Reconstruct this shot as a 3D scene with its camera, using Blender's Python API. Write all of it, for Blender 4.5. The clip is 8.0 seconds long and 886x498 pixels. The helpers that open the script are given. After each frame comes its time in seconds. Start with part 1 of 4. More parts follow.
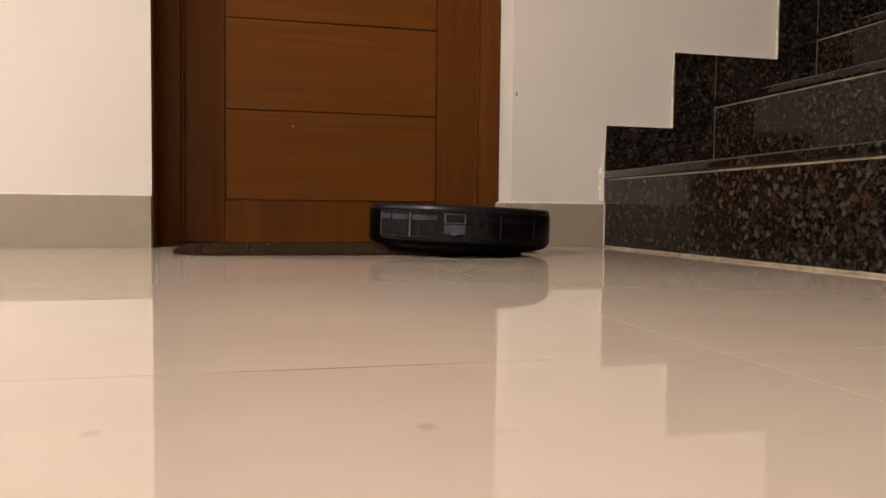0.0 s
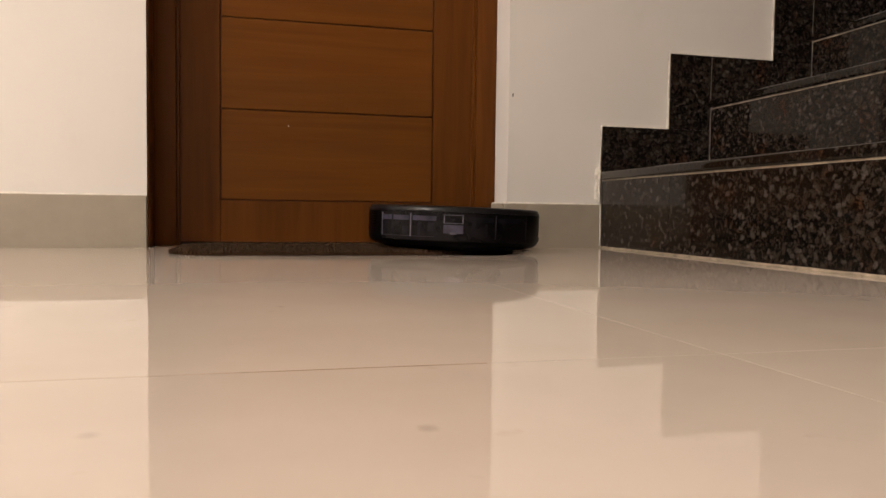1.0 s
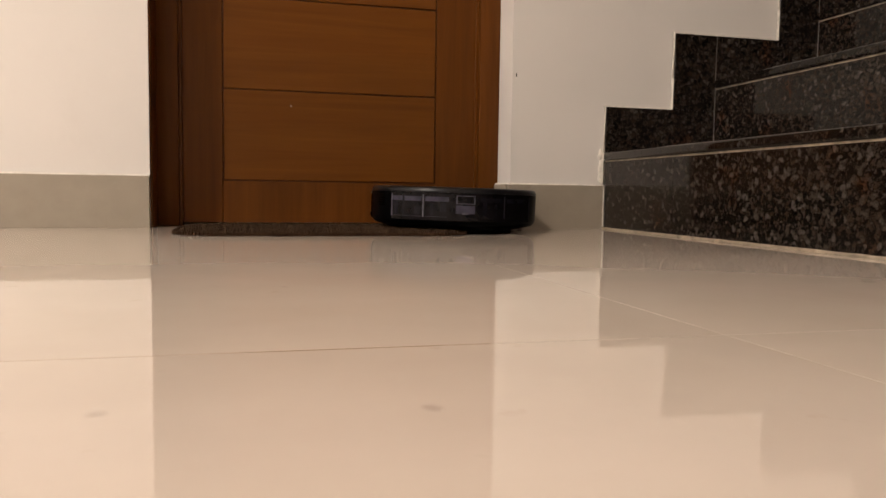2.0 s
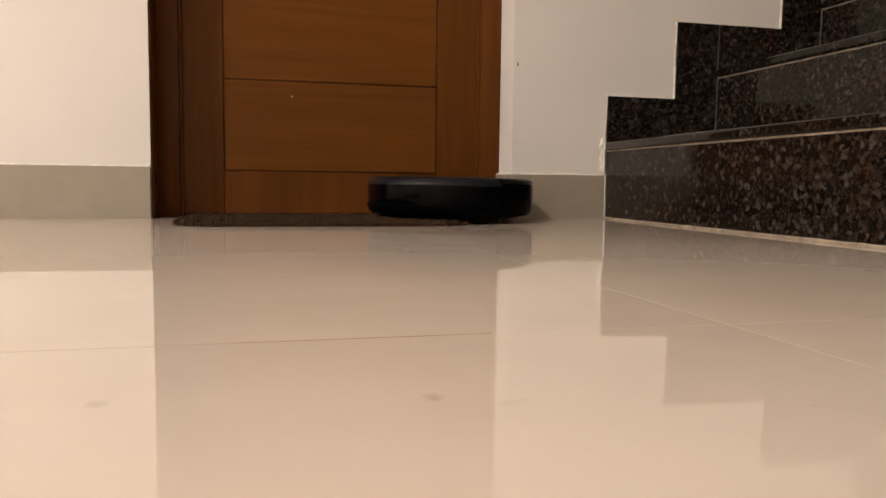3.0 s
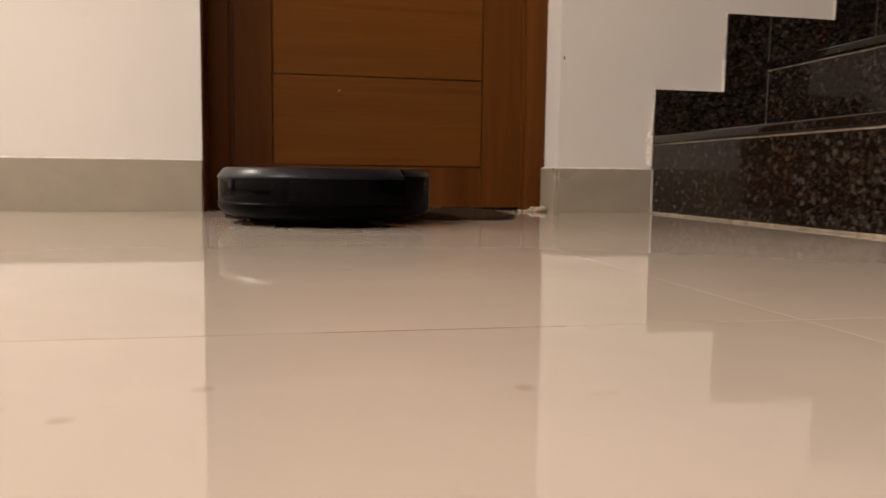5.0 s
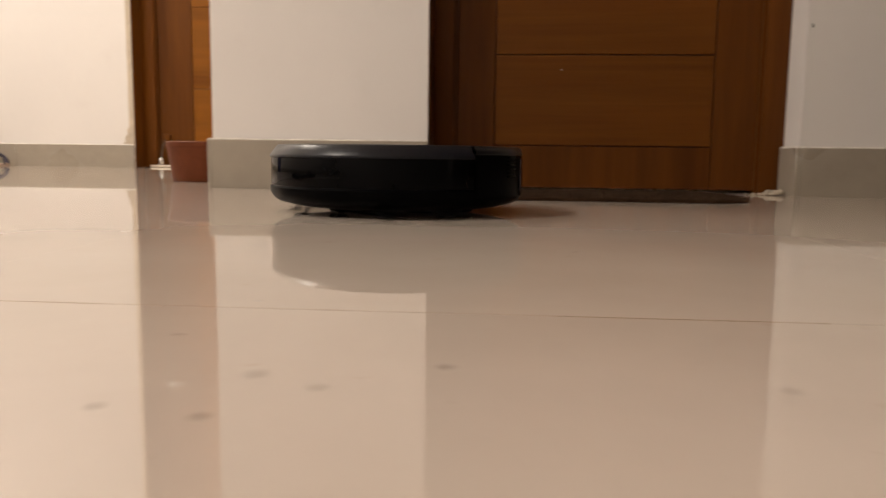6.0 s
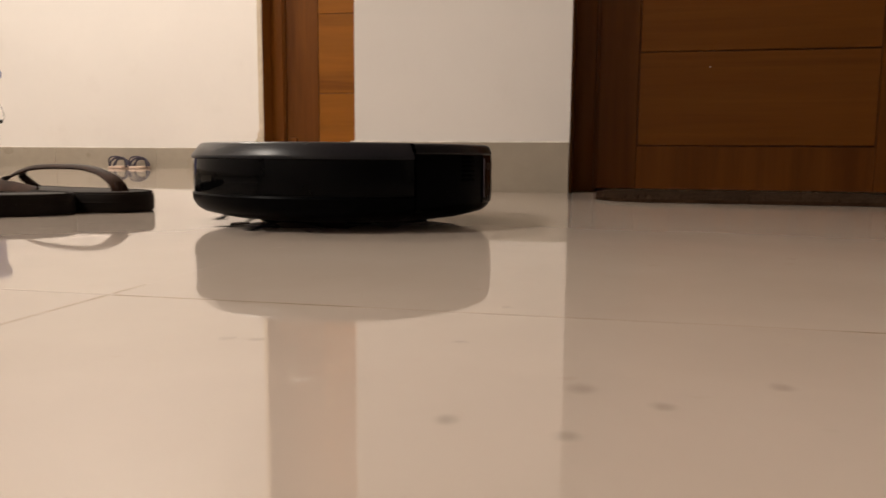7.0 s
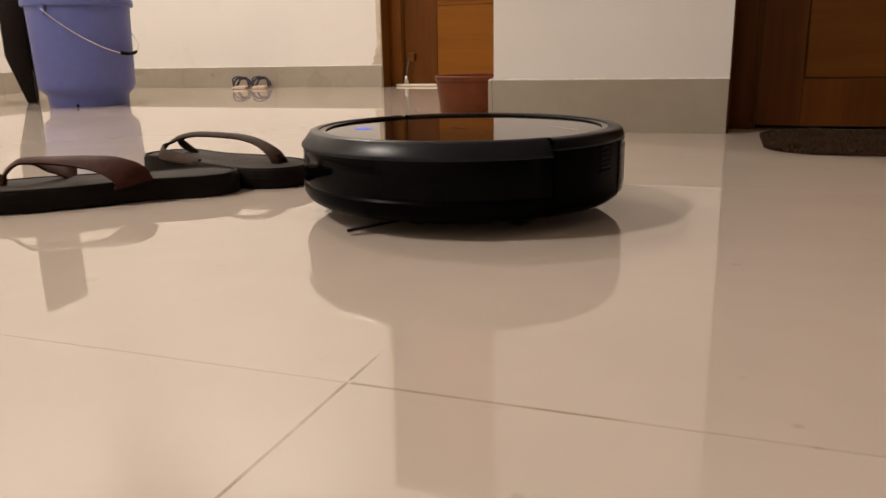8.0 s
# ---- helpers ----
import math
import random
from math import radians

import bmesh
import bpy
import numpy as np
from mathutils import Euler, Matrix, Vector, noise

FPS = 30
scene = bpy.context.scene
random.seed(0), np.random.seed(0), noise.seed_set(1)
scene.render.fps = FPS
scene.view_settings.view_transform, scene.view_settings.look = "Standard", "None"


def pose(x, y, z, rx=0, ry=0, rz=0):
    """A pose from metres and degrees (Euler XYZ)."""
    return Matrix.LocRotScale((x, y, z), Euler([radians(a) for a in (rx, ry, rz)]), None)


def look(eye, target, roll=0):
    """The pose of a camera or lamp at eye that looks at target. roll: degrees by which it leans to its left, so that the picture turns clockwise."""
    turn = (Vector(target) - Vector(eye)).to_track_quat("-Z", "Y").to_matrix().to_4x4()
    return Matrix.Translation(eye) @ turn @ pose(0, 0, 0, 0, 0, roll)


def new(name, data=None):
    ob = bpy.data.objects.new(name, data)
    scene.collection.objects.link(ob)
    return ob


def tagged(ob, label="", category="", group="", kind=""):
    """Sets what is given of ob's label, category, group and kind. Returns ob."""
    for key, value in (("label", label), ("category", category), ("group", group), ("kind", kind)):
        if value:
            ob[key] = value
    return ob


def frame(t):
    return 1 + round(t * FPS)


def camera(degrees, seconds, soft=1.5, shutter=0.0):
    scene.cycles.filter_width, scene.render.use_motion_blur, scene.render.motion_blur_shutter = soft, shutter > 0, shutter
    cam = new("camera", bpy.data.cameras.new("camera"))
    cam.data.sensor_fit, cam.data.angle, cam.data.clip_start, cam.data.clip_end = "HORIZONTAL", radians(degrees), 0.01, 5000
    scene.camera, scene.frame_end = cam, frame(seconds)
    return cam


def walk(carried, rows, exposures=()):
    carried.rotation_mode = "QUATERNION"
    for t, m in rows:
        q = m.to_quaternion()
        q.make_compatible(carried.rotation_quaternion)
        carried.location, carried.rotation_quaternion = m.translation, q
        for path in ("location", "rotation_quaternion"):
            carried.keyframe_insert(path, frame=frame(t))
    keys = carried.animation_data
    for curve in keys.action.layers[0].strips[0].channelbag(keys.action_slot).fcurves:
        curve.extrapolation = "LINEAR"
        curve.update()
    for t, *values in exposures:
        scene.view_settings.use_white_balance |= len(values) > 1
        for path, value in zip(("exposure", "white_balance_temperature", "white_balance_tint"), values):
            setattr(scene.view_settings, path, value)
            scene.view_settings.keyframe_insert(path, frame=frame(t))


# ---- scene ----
cam = camera(60.0, 8.0, shutter=0.4)
PATH = [
    (0, (-0.754, -1.561, 0.075), (-0.269, 0.377, -0.023), 0.6),
    (0.5, (-0.754, -1.562, 0.075), (-0.264, 0.374, -0.027), 0.6),
    (1, (-0.756, -1.559, 0.075), (-0.258, 0.375, -0.022), 0.7),
    (1.5, (-0.756, -1.561, 0.075), (-0.264, 0.374, -0.049), 0.7),
    (2, (-0.757, -1.559, 0.075), (-0.265, 0.374, -0.072), 0.8),
    (2.2, (-0.757, -1.558, 0.074), (-0.264, 0.374, -0.078), 0.7),
    (3.5, (-0.756, -1.560, 0.075), (-0.270, 0.372, -0.103), 0.7),
    (4, (-0.759, -1.562, 0.075), (-0.269, 0.370, -0.087), 0.8),
    (4.2, (-0.760, -1.562, 0.075), (-0.269, 0.371, -0.082), 0.7),
    (5.3, (-0.780, -1.553, 0.073), (-0.515, 0.418, -0.137), 0.8),
    (5.5, (-0.769, -1.549, 0.072), (-0.632, 0.434, -0.153), 0.8),
    (5.8, (-0.768, -1.551, 0.074), (-0.820, 0.434, -0.168), 0.7),
    (6, (-0.788, -1.547, 0.073), (-0.937, 0.433, -0.171), 0.7),
    (6.2, (-0.803, -1.542, 0.073), (-1.029, 0.430, -0.169), 0.6),
    (6.5, (-0.813, -1.539, 0.073), (-1.124, 0.422, -0.170), 0.7),
    (6.8, (-0.840, -1.544, 0.069), (-1.213, 0.407, -0.164), 0.7),
    (7, (-0.862, -1.541, 0.072), (-1.276, 0.400, -0.170), 0.4),
    (7.3, (-0.906, -1.549, 0.086), (-1.399, 0.364, -0.224), 0.0),
    (7.5, (-0.921, -1.541, 0.104), (-1.490, 0.338, -0.276), -0.3),
    (7.6, (-0.930, -1.530, 0.110), (-1.537, 0.330, -0.301), -0.4),
    (7.8, (-0.947, -1.516, 0.139), (-1.608, 0.312, -0.330), -0.9),
    (7.9, (-0.949, -1.512, 0.150), (-1.618, 0.308, -0.338), -1.0),
    (8, (-0.946, -1.508, 0.156), (-1.608, 0.312, -0.343), -1.1),
]
walk(cam, [(t, look(e, g, r)) for t, e, g, r in PATH],
     exposures=[(0, 0.1), (4.2, 0.09), (5.5, -0.28), (6.2, -0.53), (7, -0.62), (7.5, -0.68), (8, -0.70)])

# ---- light ----
world = bpy.data.worlds.new("world")
scene.world = world
world.use_nodes = True
world.node_tree.nodes["Background"].inputs[0].default_value = (0.9, 0.75, 0.6, 1)
world.node_tree.nodes["Background"].inputs[1].default_value = 0.02


def lamp(name, x, y, z, size, watts, colour):
    data = bpy.data.lights.new(name, "AREA")
    data.shape, data.size, data.energy, data.color = "DISK", size, watts, colour
    ob = new(name, data)
    ob.matrix_world = pose(x, y, z)
    return ob


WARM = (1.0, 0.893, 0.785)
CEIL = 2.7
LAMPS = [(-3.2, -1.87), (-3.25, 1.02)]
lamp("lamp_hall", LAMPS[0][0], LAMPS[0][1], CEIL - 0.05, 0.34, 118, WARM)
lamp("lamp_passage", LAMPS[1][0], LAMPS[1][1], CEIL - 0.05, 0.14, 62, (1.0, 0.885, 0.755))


# ---- materials ----
class Mat:
    """A node material with a Principled shader, built step by step."""

    def __init__(self, name, colour=(0.5, 0.5, 0.5), rough=0.5, metal=0.0, spec=0.5):
        self.m = bpy.data.materials.new(name)
        self.m.use_nodes = True
        self.t = self.m.node_tree
        self.b = self.t.nodes["Principled BSDF"]
        self.b.inputs["Base Color"].default_value = (*colour, 1)
        self.b.inputs["Roughness"].default_value = rough
        self.b.inputs["Metallic"].default_value = metal
        self.b.inputs["Specular IOR Level"].default_value = spec

    def node(self, kind, **values):
        n = self.t.nodes.new(kind)
        for k, v in values.items():
            n.inputs[k.replace("_", " ")].default_value = v
        return n

    def link(self, a, b):
        self.t.links.new(a, b)

    def coords(self, scale=(1, 1, 1), turn=(0, 0, 0), kind="Object"):
        c = self.t.nodes.new("ShaderNodeTexCoord")
        m = self.node("ShaderNodeMapping", Scale=scale, Rotation=turn)
        self.link(c.outputs[kind], m.inputs[0])
        return m.outputs[0]

    def noise(self, at, scale, detail=4, rough=0.55, distort=0.0):
        n = self.node("ShaderNodeTexNoise", Scale=scale, Detail=detail, Roughness=rough, Distortion=distort)
        self.link(at, n.inputs["Vector"])
        return n.outputs[0]

    def ramp(self, fac, stops):
        r = self.t.nodes.new("ShaderNodeValToRGB")
        e = r.color_ramp.elements
        while len(e) < len(stops):
            e.new(0.5)
        for i, (p, c) in enumerate(stops):
            e[i].position = p
            e[i].color = (*c, 1) if len(c) == 3 else c
        self.link(fac, r.inputs[0])
        return r.outputs[0]

    def mix(self, fac, a, b, mode="MIX"):
        n = self.t.nodes.new("ShaderNodeMix")
        n.data_type, n.blend_type = "RGBA", mode
        for s, v in ((n.inputs[0], fac), (n.inputs[6], a), (n.inputs[7], b)):
            if hasattr(v, "links"):
                self.link(v, s)
            elif isinstance(v, (int, float)):
                s.default_value = v
            else:
                s.default_value = (*v, 1)
        return n.outputs[2]

    def colour(self, out):
        self.link(out, self.b.inputs["Base Color"])

    def roughness(self, fac, a, b):
        r = self.t.nodes.new("ShaderNodeMapRange")
        r.inputs[3].default_value, r.inputs[4].default_value = a, b
        self.link(fac, r.inputs[0])
        self.link(r.outputs[0], self.b.inputs["Roughness"])

    def bump(self, fac, strength, dist=0.001):
        n = self.node("ShaderNodeBump", Strength=strength, Distance=dist)
        self.link(fac, n.inputs["Height"])
        if self.b.inputs["Normal"].links:
            self.link(self.b.inputs["Normal"].links[0].from_socket, n.inputs["Normal"])
        self.link(n.outputs[0], self.b.inputs["Normal"])


def paint(name, base):
    k = Mat(name, base, 0.62)
    p = k.coords(kind="Object")
    big = k.noise(p, 2.3, 5, 0.6)
    k.colour(k.mix(1.0, k.ramp(big, [(0.3, tuple(c * 0.955 for c in base)), (0.7, base)]),
                   k.ramp(k.noise(p, 9, 4), [(0.22, (0.97, 0.965, 0.96)), (0.40, (1, 1, 1))]), "MULTIPLY"))
    k.bump(k.noise(p, 14, 5), 0.25, 0.004)
    k.bump(k.noise(p, 260, 2), 0.15, 0.0005)
    return k.m


def wood(name, vertical, light, dark, scale=1.0):
    k = Mat(name, light, 0.40, spec=0.12)
    s = (26, 26, 1.1) if vertical else (1.1, 26, 26)
    p = k.coords(tuple(v * scale for v in s))
    q = k.coords((5, 5, 0.5) if vertical else (0.7, 5, 9))
    info = k.t.nodes.new("ShaderNodeObjectInfo")
    add = k.t.nodes.new("ShaderNodeVectorMath")
    add.operation = "ADD"
    k.link(q, add.inputs[0])
    mul = k.t.nodes.new("ShaderNodeMath")
    mul.operation, mul.inputs[1].default_value = "MULTIPLY", 40
    k.link(info.outputs["Random"], mul.inputs[0])
    k.link(mul.outputs[0], add.inputs[1])
    fine = k.noise(p, 2.2, 6, 0.62, 0.4)
    broad = k.noise(add.outputs[0], 1.0, 4, 0.5, 1.0)
    c = k.ramp(fine, [(0.22, dark), (0.72, light)])
    d = k.ramp(broad, [(0.30, (0.66, 0.60, 0.56)), (0.46, (0.98, 0.97, 0.96)), (0.72, (1.14, 1.08, 1.0))])
    k.colour(k.mix(0.95, c, d, "MULTIPLY"))
    k.roughness(fine, 0.46, 0.30)
    k.bump(fine, 0.12, 0.0006)
    return k.m


def granite(name):
    k = Mat(name, (0.03, 0.024, 0.02), 0.22, spec=0.26)
    p = k.coords()
    warp = k.node("ShaderNodeTexNoise", Scale=90, Detail=4)
    k.link(p, warp.inputs["Vector"])
    bent = k.t.nodes.new("ShaderNodeVectorMath")
    bent.operation = "MULTIPLY_ADD"
    bent.inputs[1].default_value = (0.016, 0.016, 0.016)
    k.link(warp.outputs["Color"], bent.inputs[0])
    k.link(p, bent.inputs[2])
    def grains(scale, edge, soft, stops):
        v = k.node("ShaderNodeTexVoronoi", Scale=scale, Randomness=1)
        k.link(bent.outputs[0], v.inputs["Vector"])
        sep = k.t.nodes.new("ShaderNodeSeparateColor")
        k.link(v.outputs["Color"], sep.inputs[0])
        mask = k.ramp(v.outputs["Distance"], [(edge, (1, 1, 1)), (edge + soft, (0, 0, 0))])
        return mask, k.ramp(sep.outputs[0], stops)

    ground = k.ramp(k.noise(p, 120, 7, 0.78, 0.6), [(0.38, (0.0030, 0.0021, 0.0015)), (0.47, (0.0090, 0.0062, 0.0044)), (0.56, (0.025, 0.0180, 0.0135)), (0.68, (0.060, 0.049, 0.042))])
    m1, c1 = grains(118, 0.30, 0.40, [(0.0, (0.003, 0.0022, 0.0017)), (0.40, (0.006, 0.0044, 0.0034)), (0.50, (0.028, 0.0155, 0.0088)), (0.68, (0.034, 0.0225, 0.0155)),
                                      (0.84, (0.052, 0.043, 0.037)), (1.0, (0.092, 0.084, 0.078))])
    m2, c2 = grains(215, 0.32, 0.38, [(0.0, (0.003, 0.0023, 0.0018)), (0.5, (0.0075, 0.0055, 0.0042)), (0.72, (0.030, 0.023, 0.018)), (1.0, (0.062, 0.055, 0.050))])
    fleck = k.ramp(k.noise(p, 420, 3, 0.7), [(0.35, (0.5, 0.5, 0.5)), (0.5, (1.0, 1.0, 1.0)), (0.68, (1.45, 1.4, 1.35))])
    rust = k.ramp(k.noise(p, 14, 3, 0.6), [(0.60, (1, 1, 1)), (0.74, (1.5, 0.85, 0.5))])
    body = k.mix(0.74, ground, k.mix(m1, k.mix(m2, ground, c2), c1))
    body = k.mix(1.0, k.mix(1.0, body, fleck, "MULTIPLY"), rust, "MULTIPLY")
    info = k.t.nodes.new("ShaderNodeObjectInfo")
    slab_tone = k.ramp(info.outputs["Random"], [(0.0, (0.72, 0.71, 0.70)), (1.0, (1.02, 1.02, 1.02))])
    k.colour(k.mix(1.0, body, slab_tone, "MULTIPLY"))
    k.roughness(k.noise(p, 7, 4), 0.05, 0.11)
    return k.m


def floor_tile(name):
    k = Mat(name, (0.55, 0.47, 0.40), 0.03, spec=0.68)
    p = k.coords()
    info = k.t.nodes.new("ShaderNodeObjectInfo")
    o = k.t.nodes.new("ShaderNodeVectorMath")
    o.operation = "MULTIPLY_ADD"
    o.inputs[1].default_value = (30, 30, 30)
    k.link(info.outputs["Random"], o.inputs[0])
    k.link(p, o.inputs[2])
    at = o.outputs[0]
    cloud = k.ramp(k.noise(at, 6, 6, 0.6), [(0.3, (0.586, 0.500, 0.431)), (0.7, (0.633, 0.547, 0.475))])
    spots = k.ramp(k.noise(at, 30, 3, 0.5), [(0.70, (1, 1, 1)), (0.80, (0.86, 0.81, 0.76))])
    dots = k.ramp(k.noise(at, 34, 2, 0.4, 0.6), [(0.77, (1, 1, 1)), (0.84, (0.90, 0.87, 0.84))])
    k.colour(k.mix(1.0, k.mix(0.7, cloud, spots, "MULTIPLY"), dots, "MULTIPLY"))
    k.roughness(k.noise(at, 4, 5, 0.65), 0.013, 0.04)
    k.bump(k.noise(at, 3.0, 2), 0.014, 0.003)
    return k.m


def plain(name, colour, rough, metal=0.0, grain=60, amount=0.15, bump=0.08):
    k = Mat(name, colour, rough, metal)
    p = k.coords()
    n = k.noise(p, grain, 4, 0.6)
    w = k.noise(p, grain / 9, 3)
    k.colour(k.mix(1.0, k.ramp(n, [(0.3, tuple(c * (1 - amount) for c in colour)), (0.7, tuple(min(1, c * (1 + amount)) for c in colour))]),
                   k.ramp(w, [(0.3, (1 - amount,) * 3), (0.7, (1, 1, 1))]), "MULTIPLY"))
    k.roughness(w, rough * 0.8, min(1, rough * 1.25))
    k.bump(n, bump, 0.0006)
    return k.m


M_WALL = paint("wall_paint", (0.775, 0.745, 0.718))
M_CEIL = paint("ceiling_paint", (0.80, 0.77, 0.73))
M_SKIRT = plain("skirting_tile", (0.34, 0.30, 0.245), 0.28, grain=25, amount=0.05, bump=0.02)
def grout(name, clean, dirt, start):
    k = Mat(name, clean, 0.04, spec=0.68)
    p = k.coords()
    k.colour(k.mix(k.ramp(k.noise(p, 13, 3, 0.6), [(start, (0, 0, 0)), (start + 0.16, (1, 1, 1))]), clean, dirt))
    k.roughness(k.noise(p, 9, 3), 0.02, 0.07)
    return k.m


M_GROUT = grout("grout", (0.53, 0.45, 0.378), (0.43, 0.345, 0.27), 0.5)
M_DIRT = grout("brown_grout", (0.55, 0.46, 0.385), (0.36, 0.268, 0.195), 0.46)
M_FILL = plain("white_filler", (0.82, 0.78, 0.71), 0.8, grain=90, amount=0.2, bump=0.4)
M_LINE = plain("tan_filler", (0.34, 0.285, 0.215), 0.8, grain=45, amount=0.45, bump=0.3)
M_TILE = floor_tile("polished_tile")
M_WOOD_V = wood("teak_upright", True, (0.128, 0.0432, 0.0068), (0.080, 0.0245, 0.0035))
M_WOOD_H = wood("teak_across", False, (0.143, 0.0502, 0.0072), (0.103, 0.0328, 0.0042))
M_GROOVE = plain("groove_brown", (0.075, 0.017, 0.006), 0.6)
M_WOOD2_V = wood("oak_upright", True, (0.150, 0.053, 0.0085), (0.108, 0.036, 0.0050))
M_WOOD2_H = wood("oak_across", False, (0.225, 0.085, 0.0105), (0.185, 0.066, 0.0075))
M_GRANITE = granite("granite")
M_CREAM = plain("pale_cream", (0.80, 0.72, 0.60), 0.25, grain=20, amount=0.08)
M_STEEL = plain("steel", (0.62, 0.60, 0.57), 0.22, 1.0, grain=120, amount=0.08)
M_BRUSHED = plain("brushed_metal", (0.20, 0.17, 0.14), 0.5, 1.0, grain=120, amount=0.1)
M_BLACK = plain("black_plastic", (0.0015, 0.0015, 0.0019), 0.32, grain=200, amount=0.2, bump=0.05)
M_SATIN = plain("satin_black_plastic", (0.0065, 0.0071, 0.0112), 0.31, grain=300, amount=0.15, bump=0.04)
M_GLOSS = plain("gloss_black_plastic", (0.0018, 0.0018, 0.0022), 0.07, grain=40, amount=0.2, bump=0.01)
M_PANE = plain("black_glass", (0.008, 0.0075, 0.007), 0.04, grain=30, amount=0.2, bump=0.0)
M_SMOKE = plain("smoky_plastic", (0.006, 0.005, 0.0065), 0.12, grain=50, amount=0.4, bump=0.03)
M_SMOKE2 = plain("pale_smoky_plastic", (0.056, 0.053, 0.082), 0.2, grain=35, amount=0.5, bump=0.05)
M_SMOKE3 = plain("dim_smoky_plastic", (0.012, 0.011, 0.017), 0.2, grain=35, amount=0.5, bump=0.05)
M_RIB = plain("clear_rib", (0.105, 0.10, 0.135), 0.25, grain=60, amount=0.3)
M_RIB2 = plain("dim_rib", (0.035, 0.032, 0.042), 0.25, grain=60, amount=0.3)
M_COLLAR = plain("satin_collar", (0.005, 0.0052, 0.0072), 0.34, grain=300, amount=0.15, bump=0.04)
M_JOINT = plain("dark_joint_filler", (0.10, 0.085, 0.07), 0.7, grain=60, amount=0.5)
M_MARK = plain("pale_print", (0.5, 0.47, 0.42), 0.5)
M_RUBBER = plain("rubber", (0.016, 0.015, 0.014), 0.75, grain=150, amount=0.3, bump=0.2)
for _m, _s in ((M_COLLAR, 0.28), (M_BLACK, 0.022), (M_SATIN, 0.26), (M_GLOSS, 0.055)):
    _m.node_tree.nodes["Principled BSDF"].inputs["Specular IOR Level"].default_value = _s
M_BLUE = plain("lavender_plastic", (0.088, 0.108, 0.315), 0.42, grain=40, amount=0.06, bump=0.03)
M_POT = plain("terracotta_plastic", (0.125, 0.034, 0.0115), 0.5, grain=45, amount=0.12, bump=0.1)
M_STOOL = plain("dark_brown_plastic", (0.010, 0.006, 0.0045), 0.45, grain=50, amount=0.2)
M_SOLE = plain("dark_brown_sole", (0.0095, 0.006, 0.0044), 0.7, grain=120, amount=0.25, bump=0.25)
M_BED = plain("worn_footbed", (0.032, 0.024, 0.019), 0.6, grain=40, amount=0.55, bump=0.25)
M_STRAP = plain("brown_leather", (0.050, 0.0135, 0.0075), 0.42, grain=70, amount=0.35, bump=0.3)
M_STRAP2 = plain("worn_brown_leather", (0.036, 0.0155, 0.0085), 0.5, grain=60, amount=0.4, bump=0.3)
for _m in (M_SOLE, M_BED, M_STRAP, M_STRAP2, M_SMOKE, M_SMOKE2, M_SMOKE3, M_RIB2, M_POT, M_STOOL):
    _m.node_tree.nodes["Principled BSDF"].inputs["Specular IOR Level"].default_value = 0.15
M_PINK = plain("pale_pink_foam", (0.62, 0.48, 0.39), 0.7, grain=80, amount=0.15, bump=0.2)
M_NAVY = plain("navy_rubber", (0.025, 0.02, 0.05), 0.5, grain=80, amount=0.3)
M_MAT = plain("brown_pile", (0.068, 0.042, 0.026), 0.95, grain=140, amount=0.35, bump=0.4)
M_MATEDGE = plain("brown_binding", (0.058, 0.032, 0.019), 0.9, grain=180, amount=0.4, bump=0.4)
for _m in (M_MAT, M_MATEDGE):
    _m.node_tree.nodes["Principled BSDF"].inputs["Specular IOR Level"].default_value = 0.03
M_PLASTER = plain("old_plaster", (0.50, 0.43, 0.34), 0.9, grain=90, amount=0.3, bump=0.5)
# Bare cream plaster, colour taken down for the shade on the wall's edge.
M_EDGE = plain("shaded_cream_plaster", (0.58, 0.50, 0.39), 0.85, grain=30, amount=0.10, bump=0.3)
M_STAIN = plain("damp_stain", (0.60, 0.51, 0.40), 0.85, grain=40, amount=0.2)

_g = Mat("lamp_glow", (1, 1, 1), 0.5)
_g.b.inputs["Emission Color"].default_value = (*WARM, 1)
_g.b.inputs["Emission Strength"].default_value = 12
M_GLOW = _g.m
_g = Mat("button_glow", (0.1, 0.15, 0.8), 0.4)
_g.b.inputs["Emission Color"].default_value = (0.12, 0.22, 1.0, 1)
_g.b.inputs["Emission Strength"].default_value = 1.3
M_BUTTON = _g.m


# ---- mesh helpers ----
def mesh_of(name, bm, material, smooth=False):
    me = bpy.data.meshes.new(name)
    bmesh.ops.recalc_face_normals(bm, faces=bm.faces)
    bm.to_mesh(me)
    bm.free()
    me.materials.append(material)
    if smooth:
        for f in me.polygons:
            f.use_smooth = True
        me.set_sharp_from_angle(angle=radians(38))
    return me


def part(name, bm, material, parent=None, label="", smooth=True):
    ob = new(name, mesh_of(name, bm, material, smooth))
    ob.parent = parent
    return tagged(ob, label)


def box(bm, x0, x1, y0, y1, z0, z1, bevel=0.0, segments=1):
    b = bmesh.new()
    bmesh.ops.create_cube(b, size=1)
    for v in b.verts:
        v.co = Vector((x0 + (v.co.x + 0.5) * (x1 - x0), y0 + (v.co.y + 0.5) * (y1 - y0), z0 + (v.co.z + 0.5) * (z1 - z0)))
    if bevel:
        bmesh.ops.bevel(b, geom=b.edges[:], offset=bevel, segments=segments, affect="EDGES", profile=0.5)
    join(bm, b)
    return bm


def join(bm, other, m=None):
    me = bpy.data.meshes.new("tmp")
    other.to_mesh(me)
    other.free()
    if m is not None:
        me.transform(m)
    bm.from_mesh(me)
    bpy.data.meshes.remove(me)


